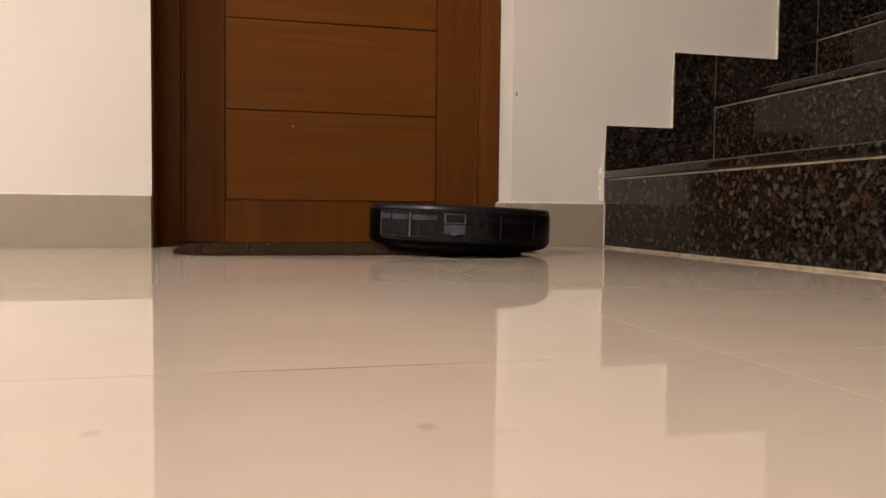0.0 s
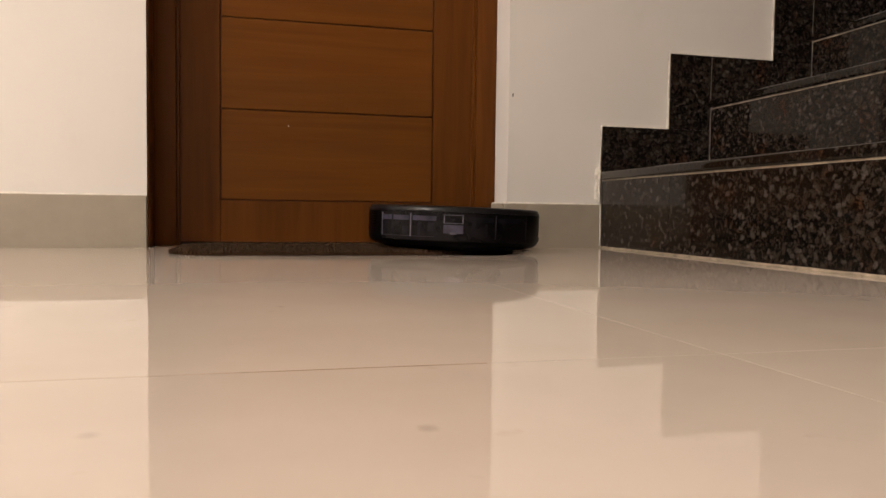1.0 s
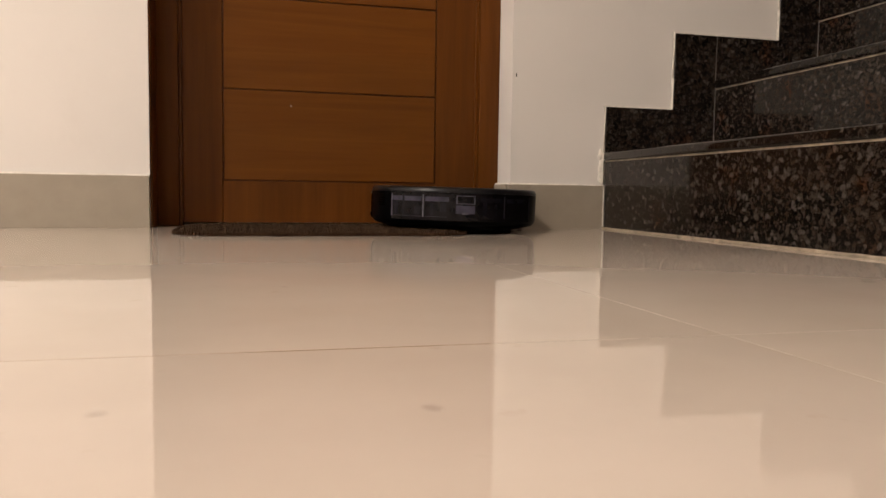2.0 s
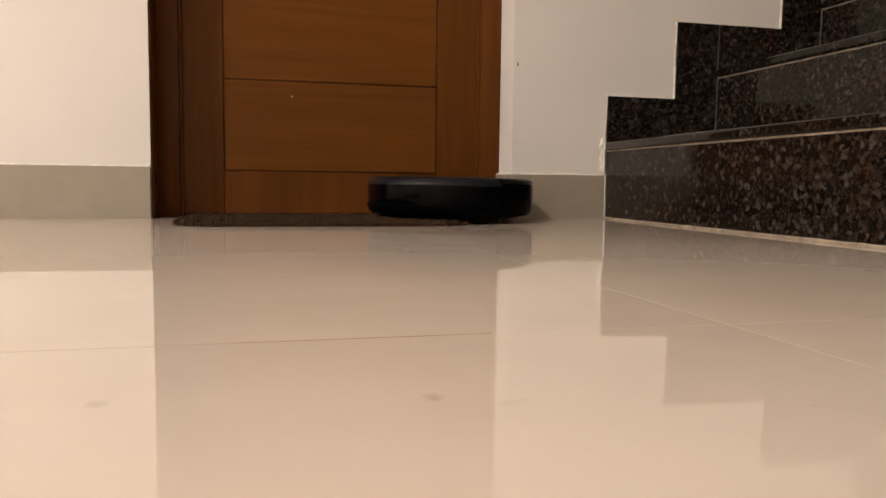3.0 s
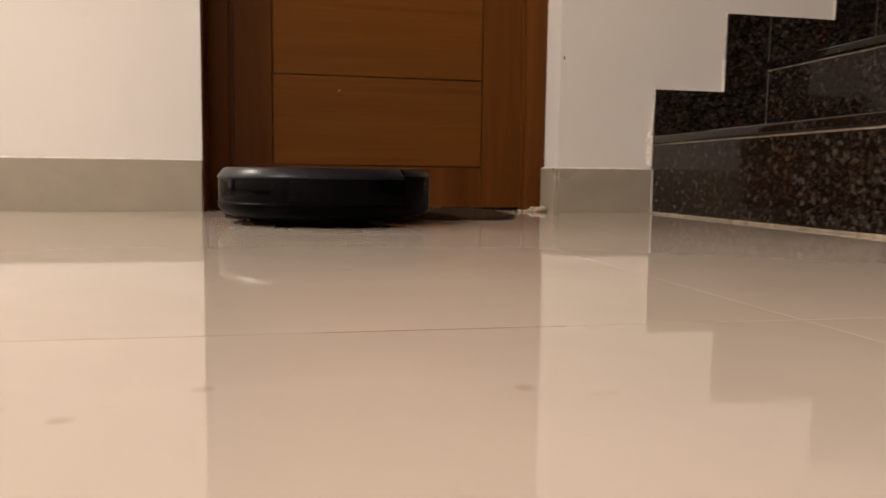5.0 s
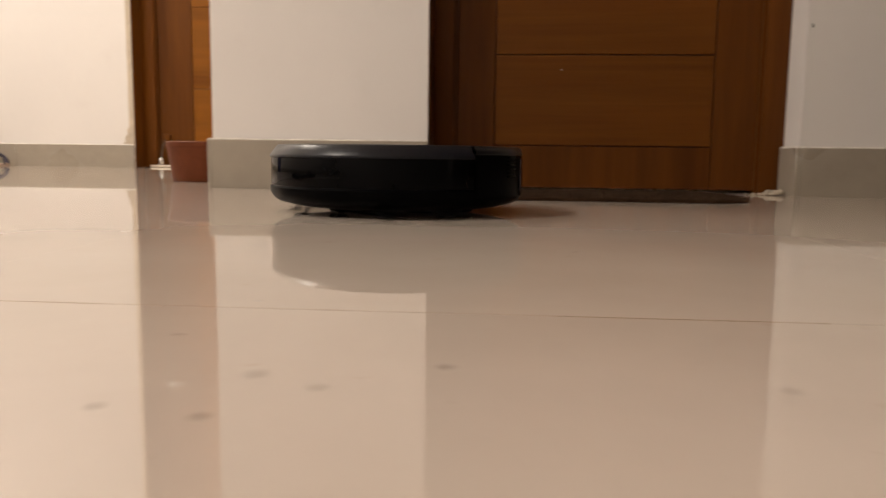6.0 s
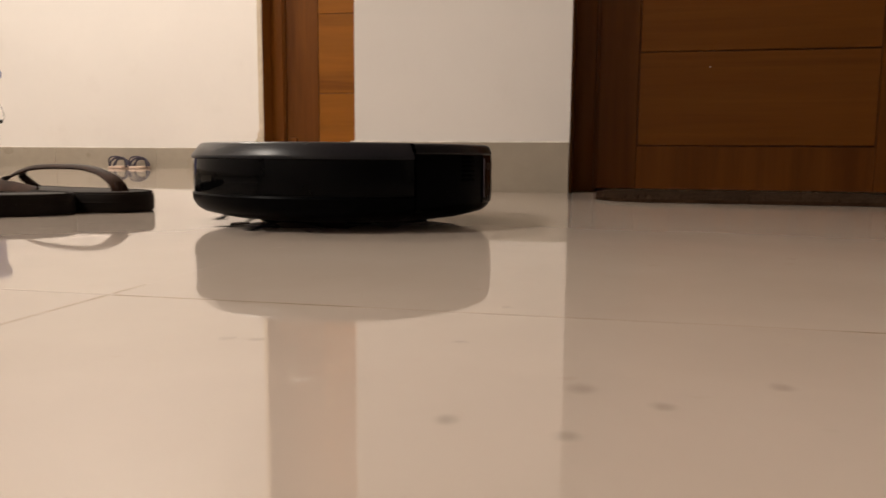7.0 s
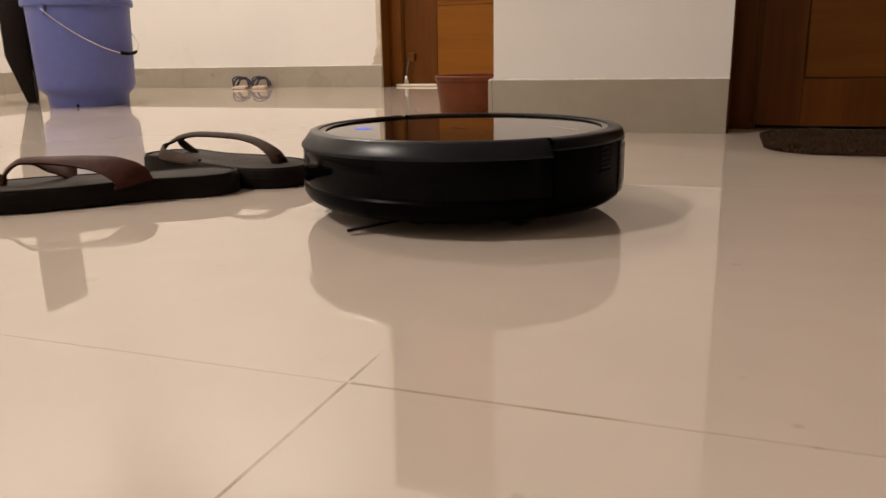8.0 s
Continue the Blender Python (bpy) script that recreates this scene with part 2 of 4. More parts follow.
def boxed(*a, **k):
    return box(bmesh.new(), *a, **k)


def lathe(profile, a0=0.0, a1=360.0, steps=96):
    """A turned form, from (radius, height) pairs, over the angles a0 to a1."""
    bm = bmesh.new()
    whole = abs(a1 - a0) >= 360
    n = steps if whole else steps + 1
    rings = []
    for i in range(n):
        a = radians(a0 + (a1 - a0) * i / steps)
        rings.append([bm.verts.new((r * math.cos(a), r * math.sin(a), z)) for r, z in profile])
    for i in range(steps):
        p, q = rings[i], rings[(i + 1) % n]
        for j in range(len(profile) - 1):
            bm.faces.new((p[j], q[j], q[j + 1], p[j + 1]))
    bmesh.ops.remove_doubles(bm, verts=bm.verts, dist=1e-6)
    return bm


def arc_block(r0, r1, a0, a1, z0, z1, steps=12):
    """A solid piece of a ring."""
    bm = lathe([(r0, z0), (r1, z0), (r1, z1), (r0, z1), (r0, z0)], a0, a1, steps)
    bmesh.ops.holes_fill(bm, edges=[e for e in bm.edges if e.is_boundary])
    return bm


def tube(points, radius, sides=8, close=False):
    bm = bmesh.new()
    pts = [Vector(p) for p in points]
    rings = []
    for i, p in enumerate(pts):
        d = (pts[min(i + 1, len(pts) - 1)] - pts[max(i - 1, 0)]).normalized()
        u = d.cross(Vector((0.13, 0.21, 1))).normalized()
        w = d.cross(u)
        r = radius[i] if isinstance(radius, (list, tuple)) else radius
        rings.append([bm.verts.new(p + r * (math.cos(2 * math.pi * k / sides) * u + math.sin(2 * math.pi * k / sides) * w)) for k in range(sides)])
    for a, b in zip(rings, rings[1:]):
        for k in range(sides):
            bm.faces.new((a[k], a[(k + 1) % sides], b[(k + 1) % sides], b[k]))
    bm.faces.new(rings[0])
    bm.faces.new(rings[-1][::-1])
    return bm


def slab(outline, z0, z1, bevel=0.0, segments=2):
    """An upright prism over a flat outline."""
    bm = bmesh.new()
    low = bm.faces.new([bm.verts.new((x, y, z0)) for x, y in outline])
    r = bmesh.ops.extrude_face_region(bm, geom=[low])
    for v in r["geom"]:
        if isinstance(v, bmesh.types.BMVert):
            v.co.z = z1
    if bevel:
        rim = [e for e in bm.edges if abs(e.verts[0].co.z - e.verts[1].co.z) < 1e-6]
        bmesh.ops.bevel(bm, geom=rim, offset=bevel, segments=segments, affect="EDGES", profile=0.5)
    return bm


def band(path, widths, normals, thick):
    """A strap along a path of points, with its width and the way its face looks."""
    bm = bmesh.new()
    pts = [Vector(p) for p in path]
    rows = []
    for i, p in enumerate(pts):
        d = (pts[min(i + 1, len(pts) - 1)] - pts[max(i - 1, 0)]).normalized()
        n = Vector(normals[i])
        n = (n - d * d.dot(n)).normalized()
        s = n.cross(d)
        w = widths[i] / 2
        rows.append([bm.verts.new(p + s * a * w + n * b * thick / 2) for a, b in ((-1, -0.6), (-0.8, -1), (0.8, -1), (1, -0.6), (1, 0.6), (0.8, 1), (-0.8, 1), (-1, 0.6))])
    for a, b in zip(rows, rows[1:]):
        for k in range(8):
            bm.faces.new((a[k], a[(k + 1) % 8], b[(k + 1) % 8], b[k]))
    bm.faces.new(rows[0])
    bm.faces.new(rows[-1][::-1])
    return bm


def smooth_path(keys, n=8):
    """Points on a smooth curve through the keys."""
    k = [Vector(p) for p in keys]
    k = [2 * k[0] - k[1]] + k + [2 * k[-1] - k[-2]]
    out = []
    for i in range(1, len(k) - 2):
        for j in range(n):
            t = j / n
            a, b, c, d = k[i - 1:i + 3]
            out.append(0.5 * (2 * b + (c - a) * t + (2 * a - 5 * b + 4 * c - d) * t * t + (3 * b - a - 3 * c + d) * t ** 3))
    return out + [k[-2]]


def rounded(w, d, r, n=10):
    pts = []
    for cx, cy, a in ((w - r, d - r, 0), (-w + r, d - r, 90), (-w + r, -d + r, 180), (w - r, -d + r, 270)):
        for i in range(n + 1):
            t = radians(a + 90 * i / n)
            pts.append((cx + r * math.cos(t), cy + r * math.sin(t)))
    return pts


def empty(name, m=None):
    ob = new(name)
    if m is not None:
        ob.matrix_basis = m
    return ob


# ---- the plan ----
DOOR_L, DOOR_R, END = -0.938, -0.214, -1.380      # door opening, end of the door wall
FAR, WEST, SOUTH, EAST = 1.813, -4.1, -4.0, 3.0
DOOR_TOP = 2.08
TILE, JOINT_X, JOINT_Y = 0.604, -1.110, -1.198


def wall(name, pieces, label):
    bm = bmesh.new()
    for p in pieces:
        box(bm, *p)
    return tagged(part(name, bm, M_WALL, smooth=False), label, "wall", kind="structure")


wall("wall_north", [(END, DOOR_L, 0, 0.15, -0.05, CEIL), (DOOR_R, EAST, 0, 0.15, -0.05, CEIL), (DOOR_L, DOOR_R, 0, 0.15, DOOR_TOP, CEIL)],
     "off-white painted plaster wall with a brown door")
wall("wall_passage", [(END, END + 0.13, 0.15, FAR, -0.05, CEIL)], "off-white painted side wall of the passage")
D2L, D2R = -2.434, -1.56
wall("wall_far", [(WEST, D2L, FAR, FAR + 0.15, -0.05, CEIL), (D2R, END + 0.13, FAR, FAR + 0.15, -0.05, CEIL), (D2L, D2R, FAR, FAR + 0.15, DOOR_TOP, CEIL)],
     "warm white painted wall beside a second door")
wall("wall_west", [(WEST - 0.15, WEST, SOUTH, FAR + 0.15, -0.05, CEIL)], "off-white painted plaster wall")
wall("wall_south", [(WEST - 0.15, EAST + 0.15, SOUTH - 0.15, SOUTH, -0.05, CEIL)], "off-white painted plaster wall")
wall("wall_east", [(EAST, EAST + 0.15, SOUTH, 0.15, -0.05, CEIL)], "off-white painted plaster wall")
wall("wall_stair", [(0.05, EAST, -1.40, -1.28, -0.05, CEIL)], "off-white painted wall beside the stairs")
tagged(part("ceiling", boxed(WEST - 0.15, EAST + 0.15, SOUTH - 0.15, FAR + 0.15, CEIL, CEIL + 0.1), M_CEIL, smooth=False),
       "flat white painted ceiling", "ceiling", kind="structure")
wall("wall_behind_door", [(DOOR_L - 0.1, DOOR_R + 0.1, 0.2, 0.25, -0.05, CEIL)], "plain wall closing the room behind the door")
wall("wall_behind_far_door", [(D2L - 0.1, D2R + 0.1, FAR + 0.22, FAR + 0.27, -0.05, CEIL)], "plain wall closing the room behind the far door")


# ---- skirting ----
def baseboard(runs, label, top_z=0.0985):
    """Skirting tiles along walls: x0, x1, y0, y1 of each run; one bead of filler along the top."""
    top = empty("baseboard")
    tagged(top, label, "skirting", kind="structure")
    for x0, x1, y0, y1 in runs:
        along_x = (x1 - x0) > (y1 - y0)
        length = (x1 - x0) if along_x else (y1 - y0)
        n = max(1, math.ceil(length / 0.61))
        for i in range(n):
            a, b = i / n * length + (0.0003 if i else 0), (i + 1) / n * length - (0.0003 if i < n - 1 else 0)
            bm = boxed(x0 + a, x0 + b, y0, y1, -0.001, top_z, bevel=0.0012) if along_x else boxed(x0, x1, y0 + a, y0 + b, -0.001, top_z, bevel=0.0012)
            part("skirting_tile", bm, M_SKIRT, top)
        rnd = random.Random(int(abs(x0) * 1000 + abs(y0) * 77))
        pts = []
        m = max(4, int(length / 0.03))
        for i in range(m + 1):
            s = i / m * length
            w = (rnd.random() - 0.5) * 0.0016
            pts.append((x0 + s, (y0 + y1) / 2, top_z + w) if along_x else ((x0 + x1) / 2, y0 + s, top_z + w))
        part("filler_bead", tube(pts, 0.0032, 6), M_FILL, top, "rough white filler line")
    return top


T = 0.009
baseboard([(END, DOOR_L, -T, 0)], "grey-beige skirting tiles under the white wall beside the door")
baseboard([(DOOR_R, -0.001, -T, 0), (DOOR_R - T, DOOR_R, -T, 0.084)], "grey-beige skirting tiles between the door and the stairs", 0.0945)
baseboard([(END - T, END, -T, FAR)], "grey-beige skirting tiles along the passage wall")
baseboard([(WEST, D2L, FAR - T, FAR)], "grey-beige skirting tiles under the far white wall")
baseboard([(D2R, END - T, FAR - T, FAR)], "grey-beige skirting tiles beside the far door")
baseboard([(WEST, WEST + T, SOUTH, FAR - T)], "grey-beige skirting tiles under the side wall")


# ---- doors ----
def door_leaf(x0, x1, y, panel_l, panel_r, seams, upright, across, label, front=-1):
    """A flush wooden door with a field of wide boards between two stiles; its face is at y."""
    d = empty("door_1" if y < 1 else "door_2")
    tagged(d, label, "door", kind="structure")
    top = DOOR_TOP - 0.05
    g = 0.0011
    part("core", boxed(x0, x1, y + 0.005, y + 0.035, 0.006, top), M_GROOVE, d, "dark brown groove bottoms", smooth=False)
    part("stile", boxed(x0, panel_l - g, y, y + 0.01, 0.006, top, bevel=0.0012), upright, d)
    part("stile", boxed(panel_r + g, x1, y, y + 0.01, 0.006, top, bevel=0.0012), upright, d)
    part("bottom_rail", boxed(panel_l - g + 0.0004, panel_r + g - 0.0004, y + 0.0004, y + 0.01, 0.006, seams[0] - g, bevel=0.0008), upright, d)
    for z, z1 in zip(seams, seams[1:]):
        part("panel_board", boxed(panel_l + g, panel_r - g, y, y + 0.01, z + g, z1 - g, bevel=0.0012), across, d)
    part("top_rail", boxed(panel_l, panel_r, y + 0.0004, y + 0.01, z1 + g, top, bevel=0.0008), upright, d)
    return d


def door_frame(name, x0, x1, y0, y1, width, material, label, flush):
    f = empty(name)
    tagged(f, label, "door frame", kind="structure")
    part("jamb", boxed(x0, x0 + width, y0, y1, 0.0, DOOR_TOP, bevel=0.0025, segments=2), material, f)
    part("jamb", boxed(x1 - width, x1, y0, y1, 0.0, DOOR_TOP, bevel=0.0025, segments=2), material, f)
    part("head", boxed(x0 + width, x1 - width, y0 + 0.001, y1, DOOR_TOP - 0.05, DOOR_TOP, bevel=0.0025, segments=2), material, f)
    part("stop", boxed(x0 + width, x0 + width + 0.006, y0 + 0.010, y1, 0.0, DOOR_TOP - 0.05, bevel=0.001), material, f)
    part("stop", boxed(x1 - width - 0.006, x1 - width, y0 + 0.010, y1, 0.0, DOOR_TOP - 0.05, bevel=0.001), material, f)
    if flush < y0:
        part("lining", boxed(x0, x0 + 0.004, flush, y0, 0.0, DOOR_TOP, bevel=0.001), material, f)
    return f


d1 = door_leaf(-0.890, -0.262, 0.106, -0.806, -0.355, [0.0945 + 0.1885 * k for k in range(11)], M_WOOD_V, M_WOOD_H,
               "closed reddish-brown wooden door with grooved wide boards")
door_frame("door_frame", DOOR_L, DOOR_R, 0.085, 0.148, 0.046, M_WOOD_V, "dark reddish-brown wooden door frame set back in the wall", 0.004)
bm = bmesh.new()
bmesh.ops.create_icosphere(bm, subdivisions=1, radius=0.0016, matrix=Matrix.Translation((-0.668, 0.1057, 0.252)))
part("paint_speck", bm, M_MARK, d1, "tiny white paint speck")

d2 = door_leaf(D2L + 0.067, D2R - 0.067, FAR + 0.112, -2.203, -1.80, [0.03, 0.357, 0.72, 1.083, 1.446, 1.809, 1.96], M_WOOD2_V, M_WOOD2_H,
               "closed honey-brown wooden door with grooved boards")
door_frame("door_frame", D2L, D2R, FAR + 0.085, FAR + 0.149, 0.064, M_WOOD2_V, "brown wooden frame of the far door", FAR + 0.004)
# Pale strip in place of the light that shows under the far door.
tagged(part("under_door_strip", boxed(D2L + 0.04, D2R - 0.07, FAR + 0.06, FAR + 0.108, 0.0, 0.011, bevel=0.003), M_CREAM),
       "pale cream strip in place of light under the far door", "sill", kind="structure")
plate = part("handle_plate", boxed(-2.377, -2.335, FAR + 0.104, FAR + 0.113, 0.87, 1.085, bevel=0.004, segments=2), M_BRUSHED, d2, "brushed steel handle plate")
part("lever_handle", tube([(-2.356, FAR + 0.105, 1.015), (-2.357, FAR + 0.068, 1.015), (-2.352, FAR + 0.060, 1.015), (-2.335, FAR + 0.058, 1.016), (-2.290, FAR + 0.058, 1.015), (-2.246, FAR + 0.062, 1.012)],
                          [0.008, 0.008, 0.0095, 0.0095, 0.0085, 0.0075], 12), M_STEEL, plate, "polished steel lever")
stop = empty("door_stopper", pose(-2.340, FAR + 0.072, 0.078, 0, 8, 0))
tagged(stop, "shiny steel rod stopper hanging on the far door", "door stopper")
bm = lathe([(0, -0.07), (0.010, -0.066), (0.014, -0.052), (0.011, -0.036), (0.006, -0.030), (0.0, -0.029)], steps=16)
part("knob", bm, M_STEEL, stop)
part("rod", tube([(0, 0, -0.03), (0.0, 0.0, 0.02), (0.004, 0.012, 0.05)], 0.0035, 10), M_BRUSHED, stop, "dull metal rod")
part("bracket", boxed(-0.012, 0.02, 0.02, 0.040, 0.035, 0.075, bevel=0.003), M_WOOD2_V, stop)


# ---- stairs ----
RISE, GO, STEPS, WIDE = 0.1675, 0.265, 9, 1.28
stairs = empty("staircase")
tagged(stairs, "polished dark brown speckled granite staircase with stepped skirting", "stairs", kind="structure")
core = bmesh.new()
for i in range(STEPS):
    x, z = i * GO, (i + 1) * RISE
    box(core, x + 0.016, EAST, -WIDE, -0.012, (i * RISE if i else -0.02), z - 0.019)
part("core", core, M_FILL, stairs, "rough mortar under the slabs", smooth=False)
for i in range(STEPS):
    x, z = i * GO, (i + 1) * RISE
    cut = -0.29 if i == 0 else (-0.78 if i == 1 else -0.55)
    for y0, y1 in ((cut + 0.0005, -0.0125), (-WIDE, cut - 0.0005)):
        part("riser", boxed(x, x + 0.015, y0, y1, i * RISE + 0.0015, z - 0.0215, bevel=0.0006), M_GRANITE, stairs)
    t = boxed(x - 0.006, x + GO + 0.012, -WIDE, -0.0125, z - 0.0185, z, bevel=0.005, segments=3)
    tread = part("tread", t, M_GRANITE, stairs)
    for k in range(2):
        part("grip_strip", boxed(x + 0.012 + 0.014 * k, x + 0.018 + 0.014 * k, -WIDE + 0.02, -0.02, z - 0.001, z + 0.0012, bevel=0.0005), M_GRANITE, tread)
    rnd = random.Random(i)
    pts = [(x + 0.001, -0.013 - s * (WIDE - 0.02) / 40, z - 0.0200 + (rnd.random() - 0.5) * 0.0012) for s in range(41)]
    part("filler_line", tube(pts, 0.0019, 6), M_LINE, stairs, "pale filler line under the nosing")
    # skirting on the wall: one upright and one lying slab for each step
    part("skirting_slab", boxed(x + (0.0 if i == 0 else 0.0006), x + GO - 0.0006, -0.012, 0, z + 0.0005, z + 0.098, bevel=0.0008), M_GRANITE, stairs)
    if i:
        part("joint_line", tube([(x - 0.0012, -0.0125, z - RISE + 0.001), (x - 0.0014, -0.0125, z - 0.03), (x - 0.0012, -0.0125, z + 0.04), (x - 0.0002, -0.0125, z + 0.096)], 0.0011, 5), M_JOINT, stairs, "thin grey joint line")
        part("skirting_slab", boxed(x - 0.103, x - 0.0006, -0.0122, 0, z - RISE + 0.0985, z + 0.098, bevel=0.0008), M_GRANITE, stairs)
        bead = [(x - 0.104, -0.006, z - RISE + 0.1), (x - 0.104, -0.006, z), (x - 0.104, -0.006, z + 0.099), (x, -0.006, z + 0.099), (x + GO - 0.104, -0.006, z + 0.099)]
    else:
        bead = [(-0.003, -0.006, 0.10), (-0.004, -0.006, 0.14), (-0.002, -0.006, z), (-0.001, -0.006, z + 0.099), (GO - 0.104, -0.006, z + 0.099)]
    part("filler_line", tube(bead, 0.0031, 6), M_FILL, stairs, "uneven white paint line along the granite")
pts = [(-0.0015 + 0.0006 * noise.noise(Vector((s * 0.9, 3, 0))), -0.0105, s * 0.094 / 14) for s in range(15)]
part("filler_line", tube(pts, 0.0013, 6), M_FILL, stairs, "white filler line down the corner")
pts = [(-0.002, -0.013 - s * (WIDE - 0.02) / 60, 0.0015 + 0.001 * noise.noise(Vector((s * 0.7, 0, 0)))) for s in range(61)]
part("filler_line", tube(pts, 0.0030, 6), M_LINE, stairs, "pale filler line along the floor")
b = bmesh.new()
for i in range(7):
    bmesh.ops.create_icosphere(b, subdivisions=2, radius=1.0, matrix=Matrix.Translation((-0.006 + 0.002 * math.sin(i * 2), -0.003, 0.11 + i * 0.0095)) @ Matrix.Diagonal((0.006 + 0.002 * math.sin(i * 1.7), 0.004, 0.009, 1)))
part("filler_lump", b, M_FILL, stairs, "rough lump of white filler")


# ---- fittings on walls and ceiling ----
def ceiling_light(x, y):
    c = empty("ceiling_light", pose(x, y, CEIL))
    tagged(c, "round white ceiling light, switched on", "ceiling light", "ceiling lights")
    part("rim", lathe([(0.125, -0.001), (0.165, -0.001), (0.165, -0.024), (0.158, -0.032), (0.14, -0.034), (0.132, -0.028), (0.125, -0.001)], steps=48), M_CREAM, c)
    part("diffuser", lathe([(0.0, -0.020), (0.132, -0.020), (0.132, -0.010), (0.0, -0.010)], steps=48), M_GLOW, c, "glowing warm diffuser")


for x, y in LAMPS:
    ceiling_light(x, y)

b = bmesh.new()
bmesh.ops.create_icosphere(b, subdivisions=2, radius=1, matrix=Matrix.Translation((-0.205, -0.0005, 0.325)) @ Matrix.Diagonal((0.0014, 0.0012, 0.0045, 1)))
tagged(part("wall_chip", b, M_STOOL), "small dark chip in the white wall", "chip")
edge = [(0.0, 0.0), (-0.085, 0.0), (-0.062, 0.012), (-0.066, 0.03), (-0.045, 0.045), (-0.05, 0.062), (-0.03, 0.078), (-0.034, 0.10), (-0.02, 0.118), (-0.022, 0.14), (-0.004, 0.152), (0.0, 0.15)]
b = slab([(x * 0.6, z) for x, z in edge], 0.0, 0.002)
join_m = Matrix(((1, 0, 0, D2L - 0.002), (0, 0, -1, FAR - 0.0002), (0, 1, 0, 0.104), (0, 0, 0, 1)))
b2 = bmesh.new()
join(b2, b, join_m)
tagged(part("bare_edge", boxed(D2L - 0.022, D2L, FAR - 0.0018, FAR + 0.001, 0.102, DOOR_TOP, bevel=0.0008), M_EDGE), "cream unpainted edge of the wall beside the far door, shade in its colour", "wall edge", kind="structure")
tagged(part("damp_patch", b2, M_STAIN, smooth=False), "tan patch of peeled damp paint above the skirting", "stain")


# ---- robot vacuum ----
R, H = 0.158, 0.0865
WIDER, LOWER = 1.032, 0.977


def sized(bm):
    """Brings a form drawn for a 316 mm robot to this one's breadth and height."""
    for v in bm.verts:
        v.co = Vector((v.co.x * WIDER, v.co.y * WIDER, v.co.z * LOWER))
    return bm


robot = empty("robot_vacuum")
tagged(robot, "round glossy black robot vacuum cleaner driving across the floor", "robot vacuum")
part("chassis", sized(lathe([(0.0, 0.0062), (0.100, 0.0062), (0.108, 0.0068), (0.128, 0.0098), (0.146, 0.0145), (0.149, 0.0190), (0.148, 0.075), (0.0, 0.075)], steps=96)), M_BLACK, robot)
part("base_plate", sized(slab([(-0.012 + x, y) for x, y in rounded(0.046, 0.098, 0.03)], 0.0028, 0.0080, 0.002)), M_BLACK, robot, "brush housing below the body")
bump = part("bumper", sized(lathe([(0.126, 0.0090), (0.1475, 0.0146), (0.1535, 0.0190), (0.1572, 0.0255), (R, 0.0325), (0.1565, 0.0345), (0.150, 0.036)], -89.3, 89.3, 72)), M_BLACK, robot, "black front bumper")
part("bumper_band", sized(lathe([(0.150, 0.0345), (0.1562, 0.0350), (0.1568, 0.038), (0.1568, 0.067), (0.1562, 0.0695), (0.150, 0.070)], -89.3, 89.3, 72)), M_GLOSS, bump, "glossy dark sensor band")
part("bumper_collar", sized(lathe([(0.150, 0.0695), (0.1578, 0.0695), (0.1582, 0.0712), (0.1575, 0.0730), (0.1500, 0.0835), (0.1478, 0.0852), (0.144, 0.0856), (0.141, 0.0852), (0.1405, 0.078)], -89.0, 89.3, 72)), M_SATIN, bump, "bevelled satin collar")
part("body_shell", sized(lathe([(0.126, 0.0090), (0.1465, 0.0146), (0.1520, 0.0190), (0.1548, 0.0255), (0.1550, 0.0745), (0.150, 0.0745)], 90.7, 269.3, 72)), M_BLACK, robot)
part("rear_collar", sized(lathe([(0.150, 0.0748), (0.1552, 0.0748), (0.1557, 0.0758), (0.1556, 0.0768), (0.1536, 0.0824), (0.1520, 0.0842), (0.1490, 0.0852), (0.144, 0.0854), (0.141, 0.0850), (0.1405, 0.078)], 90.2, 268.0, 72)), M_COLLAR, robot, "bevelled satin rear edge")
part("rim", sized(lathe([(0.134, 0.077), (0.1345, 0.0835), (0.1365, 0.0842), (0.1402, 0.0842), (0.1408, 0.078)], -89.0, 268.0, 96)), M_GLOSS, robot, "thin raised black rim")
part("top_plate", sized(lathe([(0.0, 0.0822), (0.1335, 0.0822), (0.1345, 0.0812)], steps=96)), M_PANE, robot, "mirror-like black glass top")
b = bmesh.new()
join(b, arc_block(0.0062, 0.0080, 35, 325, 0.0823, 0.0826, 20), Matrix.Translation((0.085, -0.052, 0)))
box(b, 0.086, 0.094, -0.053, -0.051, 0.0823, 0.0826)
part("power_light", sized(b), M_BUTTON, robot, "glowing blue power symbol", smooth=False)
part("print_bar", sized(boxed(-0.075, -0.071, 0.045, 0.09, 0.0823, 0.0825)), M_MARK, robot, "small pale printed bar", smooth=False)
part("print_bar", sized(boxed(0.004, 0.0065, -0.014, 0.014, 0.0823, 0.0825)), M_SMOKE2, robot, smooth=False)
# side vents behind the seam
for k in range(6):
    part("vent_slot", sized(arc_block(0.1535, 0.1562, 111, 119, 0.048 + 0.0046 * k, 0.0502 + 0.0046 * k, 4)), M_GLOSS, robot, smooth=False)
